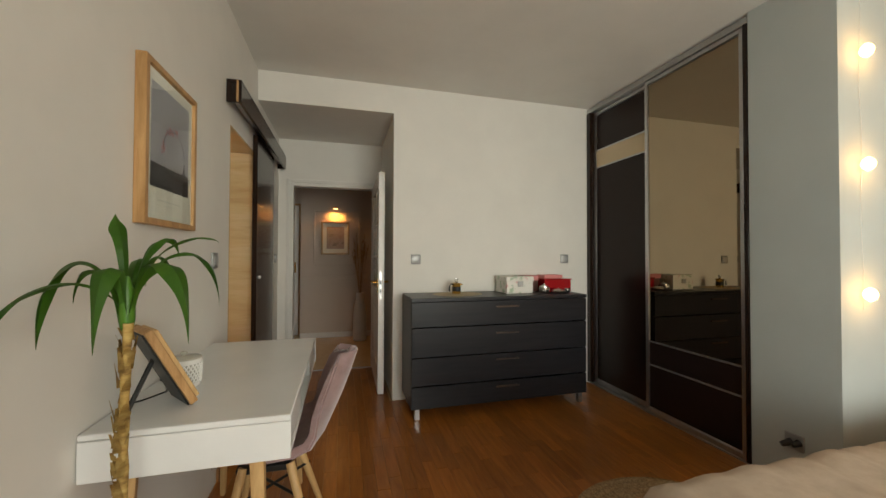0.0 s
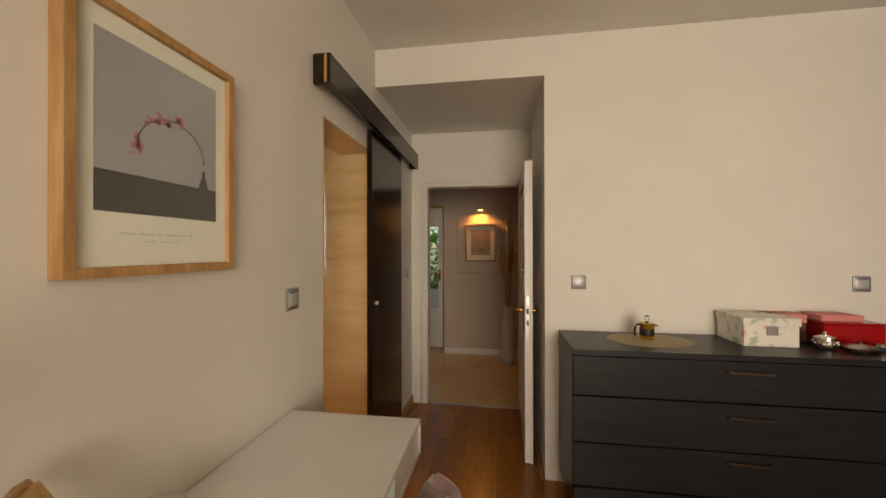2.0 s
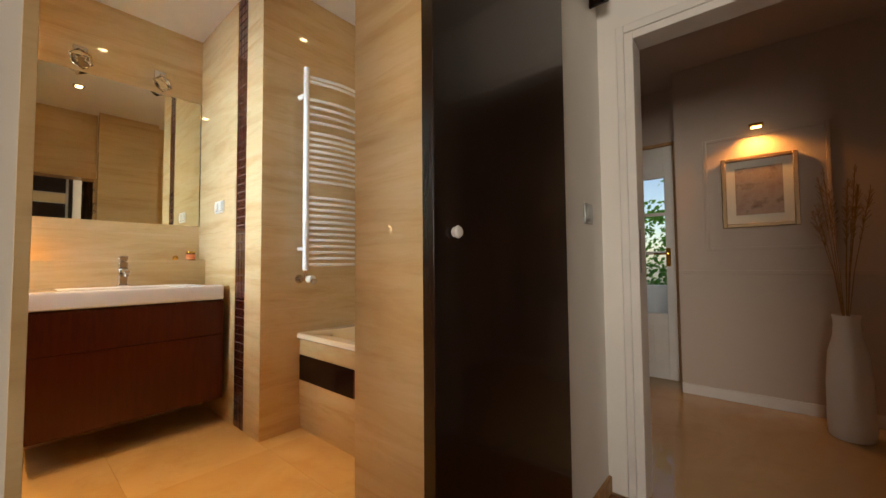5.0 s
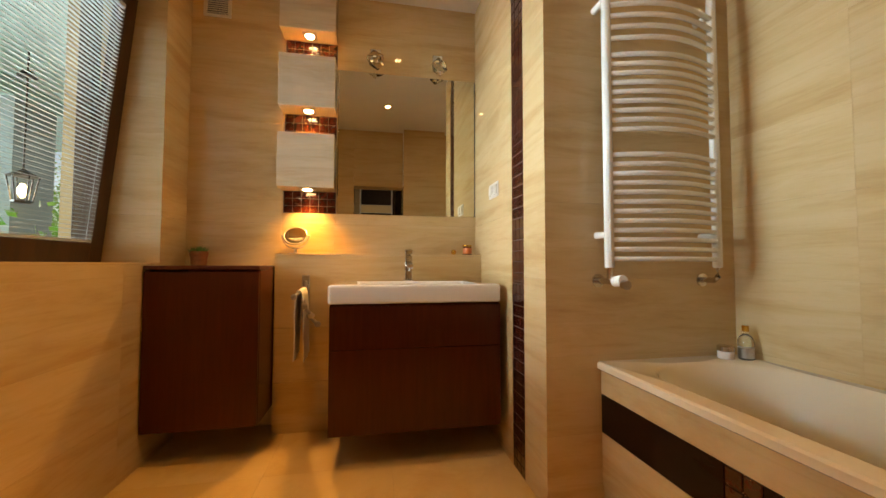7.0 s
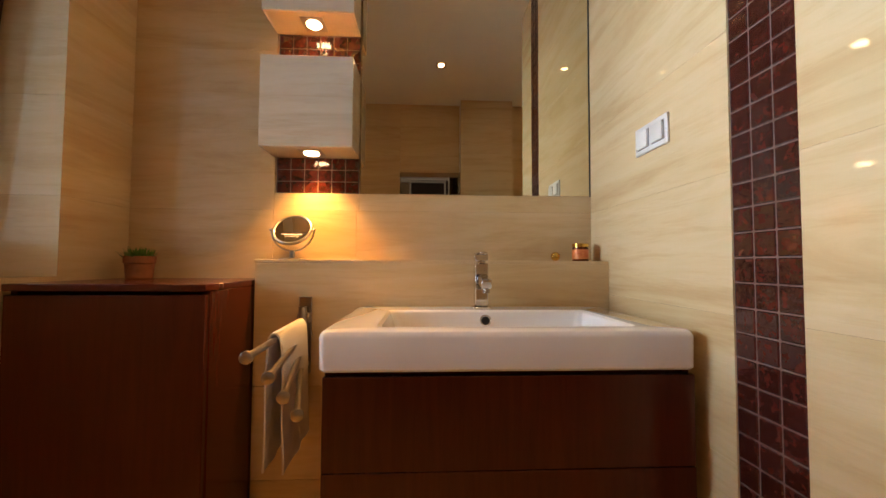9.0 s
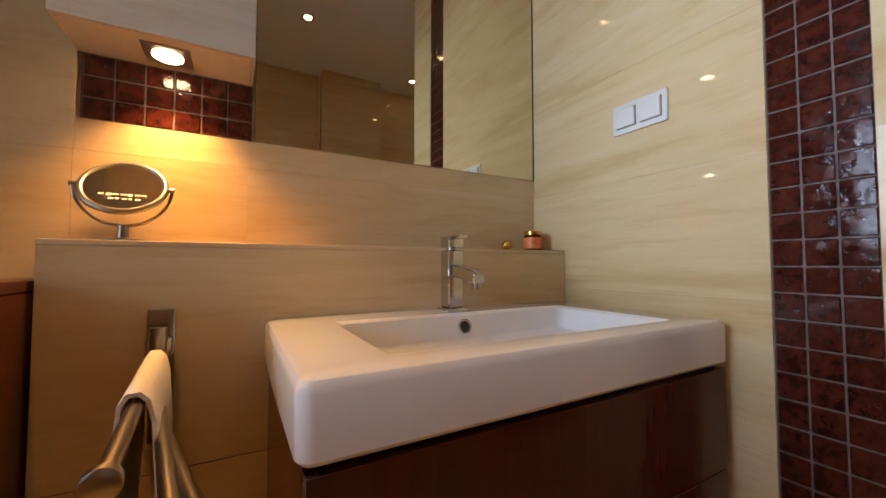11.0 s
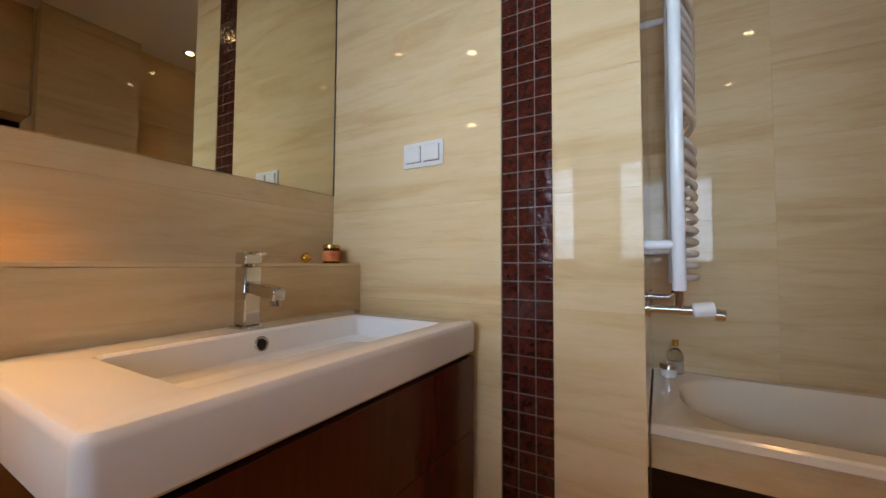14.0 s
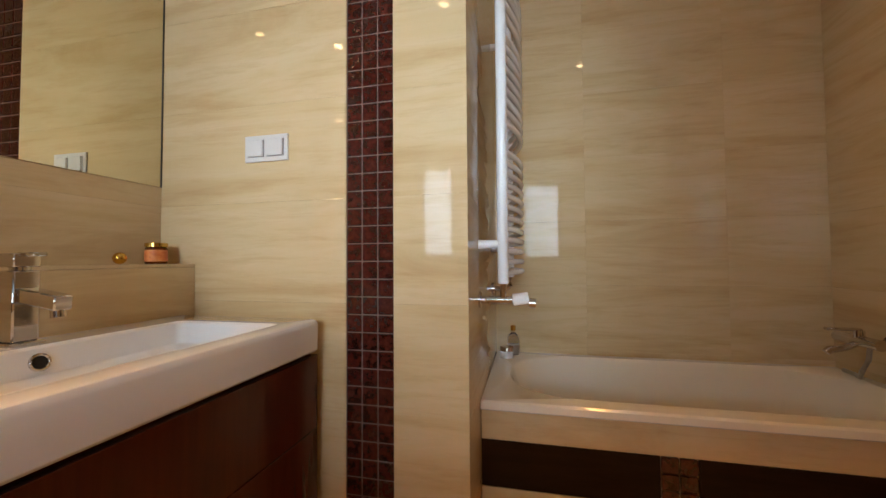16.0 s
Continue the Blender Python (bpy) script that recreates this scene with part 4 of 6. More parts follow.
def hall_door():
    hx, hy = 0.985, 4.392
    t = thing("hall_door", (hx, hy, 0), "white door with glass panes standing open, brass handles", "door")
    ang = math.degrees(math.atan2(-0.869, -0.008))
    m = pose(hx, hy, 0, 0, 0, ang)
    W, H, T = 0.868, 2.012, 0.04

    def put(name, rows, material, bev=0.002, label="", parent=None):
        bm = boxes(*rows, bev=bev)
        bmesh.ops.transform(bm, matrix=m, verts=bm.verts)
        return part(name, bm, material, parent or t, label)
    put("stile", [(0, 0.11, 0, T, 0.008, H)], M_DOOR)
    put("stile", [(W - 0.11, W, 0, T, 0.008, H)], M_DOOR)
    put("stop_lip", [(W - 0.012, W + 0.010, T, T + 0.012, 0.008, H)], M_DOOR, 0.001)
    put("rail", [(0.11, W - 0.11, 0, T, 0.008, 0.22)], M_DOOR)
    put("rail", [(0.11, W - 0.11, 0, T, 0.80, 0.92)], M_DOOR)
    put("rail", [(0.11, W - 0.11, 0, T, H - 0.12, H)], M_DOOR)
    put("panel", [(0.11, W - 0.11, 0.010, T - 0.010, 0.22, 0.80), (0.16, W - 0.16, 0.004, T - 0.004, 0.28, 0.74)], M_DOOR, 0.004)
    put("muntin", [(W / 2 - 0.012, W / 2 + 0.012, 0.006, T - 0.006, 0.92, H - 0.12)], M_DOOR)
    for z in (1.245, 1.57):
        put("muntin", [(0.11, W - 0.11, 0.007, T - 0.007, z - 0.012, z + 0.012)], M_DOOR)
    for a, b in ((0.11, W / 2 - 0.012), (W / 2 + 0.012, W - 0.11)):
        for c, d in ((0.92, 1.233), (1.257, 1.558), (1.582, H - 0.12)):
            put("pane", [(a, b, 0.017, 0.023, c, d)], M_GLASS, 0, "clear glass pane")
    for s, y0 in ((-1, -0.001), (1, T + 0.001)):
        hz = 1.012
        bm = boxes((W - 0.075, W - 0.045, min(y0, y0 + s * 0.005), max(y0, y0 + s * 0.005), hz - 0.13, hz + 0.03), bev=0.002)
        bmesh.ops.transform(bm, matrix=m, verts=bm.verts)
        h = part("handle", bm, M_BRASS, t, "brass lever handle on a plate")
        bm = tube([m @ Vector((W - 0.06, y0, hz)), m @ Vector((W - 0.06, y0 + s * 0.042, hz)), m @ Vector((W - 0.08, y0 + s * 0.052, hz)), m @ Vector((W - 0.17, y0 + s * 0.052, hz))], 0.009, 10)
        part("lever", bm, M_BRASS, h)
    put("lock_plate", [(W - 0.0005, W + 0.002, 0.009, 0.031, 0.86, 1.11)], M_ALU, 0.001, "metal lock plate")
    put("latch", [(W + 0.001, W + 0.008, 0.012, 0.028, 0.995, 1.03), (W + 0.0015, W + 0.003, 0.013, 0.027, 0.915, 0.95)], M_BLACK, 0.001)
    f = structure("door_2", boxes((0.115, 0.153, 4.388, 4.512, 0, 2.035), (0.985, 1.03, 4.388, 4.512, 0, 2.035), (0.153, 0.985, 4.388, 4.512, 2.0, 2.035),
                                  (0.085, 0.118, 4.38, 4.40, 0, 2.07), (1.03, 1.07, 4.38, 4.40, 0, 2.07), (0.118, 1.03, 4.38, 4.40, 2.034, 2.07), bev=0.003), M_DOOR, "white painted door frame")
    part("strike_plate", boxes((0.1532, 0.1555, 4.395, 4.42, 0.97, 1.16), bev=0.001), M_ALU, f)


hall_door()


def hall_things():
    t = thing("hall_picture", (0.555, 6.09, 1.26), "framed faded print with a gold frame on the hall wall", "picture")
    x0, x1, z0, z1, f = 0.345, 0.765, 1.262, 1.772, 0.028
    part("frame", boxes((x0, x0 + f, 6.065, 6.096, z0, z1), (x1 - f, x1, 6.065, 6.096, z0, z1), (x0 + f, x1 - f, 6.065, 6.096, z0, z0 + f), (x0 + f, x1 - f, 6.065, 6.096, z1 - f, z1), bev=0.004), mat("old_gold_frame", (0.30, 0.20, 0.10), 0.4, 0.3), t)
    part("mount", boxes((x0 + f, x1 - f, 6.083, 6.092, z0 + f, z1 - f)), M_PAPER, t)
    part("print", boxes((x0 + 0.08, x1 - 0.08, 6.081, 6.0825, z0 + 0.09, z1 - 0.08)), varied("faded_print", [(0.35, (0.16, 0.12, 0.10)), (0.5, (0.36, 0.30, 0.26)), (0.7, (0.30, 0.20, 0.18))], 9, rough=0.7), t)
    t = thing("picture_lamp", (0.555, 6.09, 1.97), "small warm picture lamp above the hall print", "lamp")
    part("arm", tube([(0.555, 6.098, 1.985), (0.555, 6.06, 1.995), (0.555, 6.02, 1.985)], 0.006, 8), M_BRASS, t)
    part("shade", boxes((0.515, 0.595, 5.985, 6.035, 1.962, 1.982), bev=0.006), M_BRASS, t)
    part("bulb", boxes((0.527, 0.583, 5.995, 6.03, 1.952, 1.9615), bev=0.002), M_LITSOFT, t)
    lamp("picture_lamp_light", "SPOT", look((0.555, 6.02, 1.945), (0.555, 6.05, 0.5)), 11.0, (1.0, 0.40, 0.09), spot=150, blend=0.6, radius=0.015)
    f = structure("trim", boxes((0.235, 0.258, 6.088, 6.10, 1.10, 1.94), (0.90, 0.923, 6.088, 6.10, 1.10, 1.94), (0.258, 0.90, 6.088, 6.10, 1.10, 1.123), (0.258, 0.90, 6.088, 6.10, 1.917, 1.94),
                                (0.05, 1.8, 6.086, 6.10, 0.925, 0.955), bev=0.003), M_HALL, "raised wall panel moulding")
    x, y = 0.915, 5.80
    t = thing("floor_vase", (x, y, 0), "tall pale floor vase with dried pampas grass", "vase")
    part("vase", turned([(0.085, 0), (0.095, 0.01), (0.10, 0.06), (0.098, 0.3), (0.085, 0.48), (0.06, 0.58), (0.055, 0.66), (0.062, 0.70), (0.05, 0.70), (0.045, 0.6), (0, 0.5)], (x, y, 0)), M_DOOR, t)
    rnd = random.Random(9)
    grassm = varied("dried_grass", [(0.3, (0.26, 0.14, 0.05)), (0.7, (0.46, 0.28, 0.11))], 60, rough=0.9)
    for k in range(11):
        a, lean = rnd.uniform(0, 6.28), rnd.uniform(0.04, 0.24)
        top = Vector((x + lean * math.cos(a), y + 0.6 * lean * math.sin(a), rnd.uniform(1.25, 1.62)))
        mid = Vector((x + 0.35 * lean * math.cos(a), y + 0.2 * lean * math.sin(a), 0.95))
        bm = tube([(x, y, 0.55), mid, top], 0.0022, 5)
        d = (top - mid).normalized()
        for i in range(46):
            u = rnd.uniform(0.35, 1.0)
            p = mid.lerp(top, u)
            s = Vector((rnd.uniform(-1, 1), rnd.uniform(-1, 1), rnd.uniform(0.2, 1))).normalized() * 0.035 * math.sin(math.pi * (u - 0.3) / 0.75)
            tube([p, p + s * 0.6 + d * 0.015, p + s + d * 0.02], 0.0012, 4, bm)
        part("pampas_stem", bm, grassm, t)
    # glazed outer door beside the panelled wall
    t = thing("glazed_door", (-0.40, 6.38, 0), "white outer door with small glass panes and brass handle", "door")
    x0, x1, y0, y1 = -0.80, -0.005, 6.35, 6.39
    part("stile", boxes((x0, x0 + 0.13, y0, y1, 0.01, 2.03), bev=0.003), M_DOOR, t)
    part("stile", boxes((x1 - 0.07, x1, y0, y1, 0.01, 2.03), bev=0.003), M_DOOR, t)
    part("rail", boxes((x0 + 0.13, x1 - 0.07, y0, y1, 1.76, 2.03), bev=0.003), M_DOOR, t)
    part("rail", boxes((x0 + 0.13, x1 - 0.07, y0, y1, 0.01, 0.57), bev=0.003), M_DOOR, t)
    part("bottom_panel", boxes((x0 + 0.18, x1 - 0.18, y0 - 0.006, y0, 0.14, 0.46), bev=0.004), M_DOOR, t)
    for z in (1.10, 1.44):
        part("muntin", boxes((x0 + 0.13, x1 - 0.07, y0 + 0.008, y1 - 0.008, z - 0.014, z + 0.014), bev=0.002), M_DOOR, t)
    for a, b in ((0.57, 1.086), (1.114, 1.426), (1.454, 1.76)):
        part("pane", boxes((x0 + 0.13, x1 - 0.07, 6.367, 6.373, a, b)), M_GLASS, t).visible_shadow = False
    h = part("handle", boxes((-0.075, -0.04, y0 - 0.006, y0, 0.98, 1.14), bev=0.002), M_BRASS, t, "brass lever handle")
    part("lever", tube([(-0.06, y0 - 0.005, 1.09), (-0.06, y0 - 0.05, 1.09), (-0.16, y0 - 0.055, 1.09)], 0.008, 8), M_BRASS, h)
    structure("door_3", boxes((-0.85, -0.802, 6.33, 6.40, 0, 2.06), (-0.003, 0.045, 6.33, 6.40, 0, 2.06), (-0.802, -0.003, 6.33, 6.40, 2.032, 2.06), bev=0.003), M_OAK, "wooden outer door frame")
    structure("terrace_step", boxes((-2.4, 1.6, 6.5, 7.2, -0.12, -0.02), (-1.0, 0.4, 7.0, 7.1, -0.02, 0.78)), mat("white_render", (0.7, 0.7, 0.68), 0.8), "pale terrace with a low wall")


hall_things()

# ---- bathroom things ----
LX = -2.617   # front of the ledge
MX = -2.765   # face of the mirror wall
CY = 3.60     # face of the wall with the mosaic stripe
RX = -1.687   # wall of the radiator


def ledge():
    t = thing("tiled_ledge", (-2.69, 2.96, 0), "tall tiled ledge in polished travertine below the mirror", "ledge")
    part("core", boxes((MX + 0.001, LX - 0.012, 2.337, CY - 0.001, 0, 1.048)), M_GROUT, t)
    part("top_tile", boxes((MX + 0.001, LX, 2.325, CY - 0.001, 1.049, 1.060), bev=0.0012), M_TRAV, t)
    for z0, z1 in ((0.0, 0.296), (0.298, 0.616), (0.618, 1.048)):
        part("tile", boxes((LX - 0.011, LX, 2.326, CY - 0.001, z0, z1), bev=0.0006), M_TRAV, t)
        part("tile", boxes((MX + 0.001, LX - 0.012, 2.325, 2.336, z0, z1), bev=0.0012), M_TRAV, t)


ledge()


def display_column():
    # paler, greyer stone: the daylight on the boxes is put into its colour
    boxm = travertine("daylit_box_stone", (0.66, 0.57, 0.44), (0.62, 0.52, 0.39), (0.55, 0.45, 0.32))
    for z0, z1 in ((2.452, Z2 - 0.002), (1.966, 2.290), (1.466, 1.800)):
        t = thing("wall_box_light", (-2.69, 2.49, z0), "square stone-tiled wall box with a downlight underneath", "wall light", "boxes beside the mirror")
        part("front_tile", boxes((LX - 0.008, LX, 2.325, 2.658, z0, z1), bev=0.0015), boxm, t)
        part("side_tile", boxes((MX, LX - 0.0085, 2.325, 2.333, z0, z1), bev=0.001), boxm, t)
        part("side_tile", boxes((MX, LX - 0.0085, 2.650, 2.658, z0, z1), bev=0.001), boxm, t)
        part("under_tile", boxes((MX, LX - 0.0085, 2.3335, 2.6495, z0, z0 + 0.008)), boxm, t)
        part("core", boxes((MX, LX - 0.009, 2.334, 2.649, z0 + 0.009, z1 - 0.001)), M_GROUT, t)
        s = part("spot_plate", boxes((-2.735, -2.650, 2.450, 2.535, z0 - 0.004, z0), bev=0.001), M_NICKEL, t, "square metal spotlight plate")
        part("bulb", turned([(0.026, -0.0075), (0.028, -0.006), (0.028, -0.004)], (-2.692, 2.492, z0), 24), M_LIT, s)
        lamp("box_spot_light", "SPOT", look((-2.692, 2.492, z0 - 0.012), (-2.50, 2.492, 0)), 50 if z0 < 1.6 else 34, WARM, spot=112, blend=0.7, radius=0.02)


display_column()


def wall_mirror():
    t = thing("wall_mirror", (MX, 3.12, 1.325), "large frameless wall mirror above the ledge", "mirror")
    part("glass", boxes((MX - 0.004, MX + 0.003, 2.664, CY - 0.006, 1.325, 2.285), bev=0.001, seg=1), M_MIRROR, t)
    part("edge_strip", boxes((MX - 0.004, MX + 0.0038, CY - 0.0055, CY - 0.0006, 1.325, 2.285)), mat("mirror_edge", (0.05, 0.045, 0.035), 0.3), t, "dark sealed mirror edge")
    for y in (2.907, 3.33):
        s = thing("crystal_wall_light", (MX, y, 2.35), "unlit crystal glass wall light with a chrome stem", "wall light", "crystal lights over the mirror")
        part("stem", rod((MX, y, 2.385), (-2.715, y, 2.40), 0.006), M_CHROME, s)
        part("cap", rod((-2.708, y, 2.385), (-2.708, y, 2.405), 0.014), M_CHROME, s)
        bm = bmesh.new()
        bmesh.ops.create_icosphere(bm, subdivisions=1, radius=0.060, matrix=Matrix.Translation((-2.70, y, 2.338)) @ pose(0, 0, 0, 20, 14, 33))
        for v in bm.verts:
            v.co += Vector((noise.noise(v.co * 30), noise.noise(v.co * 31 + Vector((3, 0, 0))), noise.noise(v.co * 29))) * 0.012
        part("crystal", bm, M_GLASS, s, "faceted clear crystal block")
        part("wall_plate", boxes((MX, MX + 0.014, y - 0.036, y + 0.036, 2.375, 2.447), bev=0.003), M_CHROME, s)


wall_mirror()


def vent():
    y0, y1, z0, z1 = 1.845, 2.005, 2.55, 2.70
    t = thing("wall_vent", (MX, 1.925, 2.62), "small square white ventilation grille high on the tiled wall", "vent")
    part("frame", boxes((MX, MX + 0.010, y0, y0 + 0.02, z0, z1), (MX, MX + 0.010, y1 - 0.02, y1, z0, z1), (MX, MX + 0.010, y0 + 0.02, y1 - 0.02, z0, z0 + 0.02), (MX, MX + 0.010, y0 + 0.02, y1 - 0.02, z1 - 0.02, z1), bev=0.002), M_WHITEPL, t)
    for k in range(8):
        z = z0 + 0.027 + k * 0.0135
        part("slat", boxes((MX + 0.001, MX + 0.007, y0 + 0.02, y1 - 0.02, z, z + 0.006)), M_WHITEPL, t)
    part("backing", boxes((MX, MX + 0.0008, y0 + 0.02, y1 - 0.02, z0 + 0.02, z1 - 0.02)), M_BLACK, t)


vent()


def rounded_sink():
    x0, x1, y0, y1, z0, z1 = LX + 0.002, -2.126, 2.684, 3.565, 0.802, 0.895
    t = thing("washbasin", (-2.38, 3.11, z0), "wide white ceramic washbasin with a shallow rectangular bowl", "washbasin")
    bm = bmesh.new()
    bx0, bx1, by0, by1 = -2.505, -2.190, 2.815, 3.448
    zb = 0.822

    def ring(ax0, ax1, ay0, ay1, z, r, n=6):
        vs = []
        for cx, cy, a0 in ((ax1 - r, ay1 - r, 0), (ax0 + r, ay1 - r, 90), (ax0 + r, ay0 + r, 180), (ax1 - r, ay0 + r, 270)):
            for k in range(n + 1):
                a = radians(a0 + 90 * k / n)
                vs.append(bm.verts.new((cx + r * math.cos(a), cy + r * math.sin(a), z)))
        return vs
    rings = [ring(x0 + 0.01, x1 - 0.006, y0 + 0.006, y1 - 0.006, z0, 0.016), ring(x0, x1 - 0.001, y0 + 0.001, y1 - 0.001, z0 + 0.006, 0.020), ring(x0, x1, y0, y1, z1 - 0.016, 0.020), ring(x0 + 0.001, x1 - 0.0018, y0 + 0.0018, y1 - 0.0018, z1 - 0.009, 0.020), ring(x0 + 0.002, x1 - 0.006, y0 + 0.006, y1 - 0.006, z1 - 0.003, 0.020),
             ring(x0 + 0.004, x1 - 0.013, y0 + 0.013, y1 - 0.013, z1, 0.018), ring(bx0 - 0.008, bx1 + 0.008, by0 - 0.008, by1 + 0.008, z1, 0.020),
             ring(bx0, bx1, by0, by1, z1 - 0.006, 0.020), ring(bx0 + 0.012, bx1 - 0.010, by0 + 0.018, by1 - 0.012, zb + 0.014, 0.03),
             ring(bx0 + 0.03, bx1 - 0.03, by0 + 0.06, by1 - 0.03, zb, 0.03)]
    n = len(rings[0])
    for a, b in zip(rings, rings[1:]):
        for k in range(n):
            bm.faces.new((a[k], a[(k + 1) % n], b[(k + 1) % n], b[k]))
    bm.faces.new(rings[0][::-1])
    bm.faces.new(rings[-1])
    basin = part("basin", bm, M_CERAM, t)
    smooth(basin.data, 24)
    tilt = Matrix.Translation((-2.4985, 3.123, 0.862)) @ pose(0, 0, 0, 0, 77, 0)
    part("overflow_ring", tube([tilt @ Vector((0.0158 * math.cos(2 * math.pi * k / 28), 0.0158 * math.sin(2 * math.pi * k / 28), 0.002)) for k in range(29)], 0.0032, 8), M_CHROME, t, "chrome overflow ring")
    # black disc, its colour standing for the dark inside the overflow opening
    part("overflow_hole", rod(tilt @ Vector((0, 0, -0.002)), tilt @ Vector((0, 0, 0.0012)), 0.0148, n=24), M_BLACK, t)
    part("drain", turned([(0.03, 0.0005), (0.03, 0.003), (0.024, 0.004), (0.004, 0.0045)], (-2.34, 3.13, zb), 24), M_CHROME, t)

    v = thing("vanity_unit", (-2.38, 3.11, 0.167), "wall-hung dark mahogany vanity unit with two drawers", "vanity unit")
    fx = -2.134
    for a, b in ((2.695, 2.712), (3.545, 3.562)):
        part("side_panel", boxes((LX + 0.004, fx - 0.021, a, b, 0.167, 0.80), bev=0.001), M_MAHOG, v)
    part("bottom_panel", boxes((LX + 0.004, fx - 0.021, 2.713, 3.544, 0.167, 0.183)), M_MAHOG, v)
    part("back_panel", boxes((LX + 0.004, LX + 0.012, 2.713, 3.544, 0.184, 0.80)), M_MAHOG, v)
    part("front_rail", boxes((fx - 0.05, fx - 0.03, 2.713, 3.544, 0.77, 0.80)), M_MAHOG, v)
    part("drawer_front", boxes((fx - 0.02, fx, 2.695, 3.562, 0.578, 0.790), bev=0.0012), M_MAHOG, v)
    part("drawer_front", boxes((fx - 0.02, fx, 2.695, 3.562, 0.167, 0.576), bev=0.0012), M_MAHOG, v)
    tp = thing("basin_tap", (-2.545, 3.115, z1), "square chrome single-lever basin tap", "tap")
    x, y = -2.545, 3.115
    part("base", boxes((x - 0.030, x + 0.030, y - 0.030, y + 0.030, z1, z1 + 0.010), bev=0.003), M_CHROME, tp)
    part("body", boxes((x - 0.022, x + 0.022, y - 0.022, y + 0.022, z1 + 0.010, z1 + 0.155), bev=0.003), M_CHROME, tp)
    part("neck", rod((x, y, z1 + 0.155), (x, y, z1 + 0.162), 0.016, n=20), M_CHROME, tp)
    part("lever", boxes((x - 0.022, x + 0.022, y - 0.022, y + 0.022, z1 + 0.162, z1 + 0.190), (x + 0.010, x + 0.058, y - 0.012, y + 0.012, z1 + 0.184, z1 + 0.192), bev=0.002), M_CHROME, tp)
    bm = boxes((0, 0.105, y - 0.016, y + 0.016, -0.015, 0.015), bev=0.003)
    bmesh.ops.transform(bm, matrix=Matrix.Translation((x + 0.02, 0, z1 + 0.105)) @ pose(0, 0, 0, 0, 8, 0), verts=bm.verts)
    s = part("spout", bm, M_CHROME, tp)
    part("aerator", rod((x + 0.108, y, z1 + 0.078), (x + 0.110, y, z1 + 0.062), 0.012, n=18), M_CHROME, s)


rounded_sink()


def tall_cabinet():
    t = thing("side_cabinet", (-2.55, 2.06, 0.165), "wall-hung dark mahogany side cabinet next to the ledge", "cabinet")
    x0, x1, y0, y1 = MX + 0.003, -2.335, 1.786, 2.322
    part("top", boxes((x0, x1 + 0.004, y0, y1, 0.968, 0.988), bev=0.002), M_MAHOG, t)
    for a, b in ((y0, y0 + 0.018), (y1 - 0.018, y1)):
        part("side_panel", boxes((x0, x1 - 0.021, a, b, 0.165, 0.967), bev=0.001), M_MAHOG, t)
    part("bottom_panel", boxes((x0, x1 - 0.021, y0 + 0.019, y1 - 0.019, 0.165, 0.183)), M_MAHOG, t)
    part("back_panel", boxes((x0, x0 + 0.008, y0 + 0.019, y1 - 0.019, 0.184, 0.967)), M_MAHOG, t)
    part("door", boxes((x1 - 0.020, x1, y0 + 0.002, y1 - 0.002, 0.166, 0.958), bev=0.002), M_MAHOG, t)
    x, y = -2.67, 1.895
    p = thing("small_potted_plant", (x, y, 0.988), "little green plant in a terracotta pot on the cabinet", "plant")
    part("pot", turned([(0.036, 0), (0.040, 0.004), (0.044, 0.055), (0.048, 0.058), (0.048, 0.082), (0.042, 0.082), (0.040, 0.06), (0, 0.06)], (x, y, 0.988)), M_TERRA, p)
    bm = bmesh.new()
    rnd = random.Random(3)
    for k in range(170):
        a, r = rnd.uniform(0, 6.28), rnd.uniform(0, 0.036)
        b = Vector((x + r * math.cos(a), y + r * math.sin(a), 0.988 + 0.062))
        l = rnd.uniform(0.025, 0.055)
        e = b + Vector((math.cos(a) * r * 0.7 + rnd.uniform(-0.012, 0.012), math.sin(a) * r * 0.7 + rnd.uniform(-0.012, 0.012), l))
        s = Vector((-math.sin(a), math.cos(a), 0)) * 0.0035
        bm.faces.new([bm.verts.new(b), bm.verts.new((b + e) / 2 + s), bm.verts.new(e), bm.verts.new((b + e) / 2 - s)])
    part("foliage", bm, M_LEAF, p)


tall_cabinet()


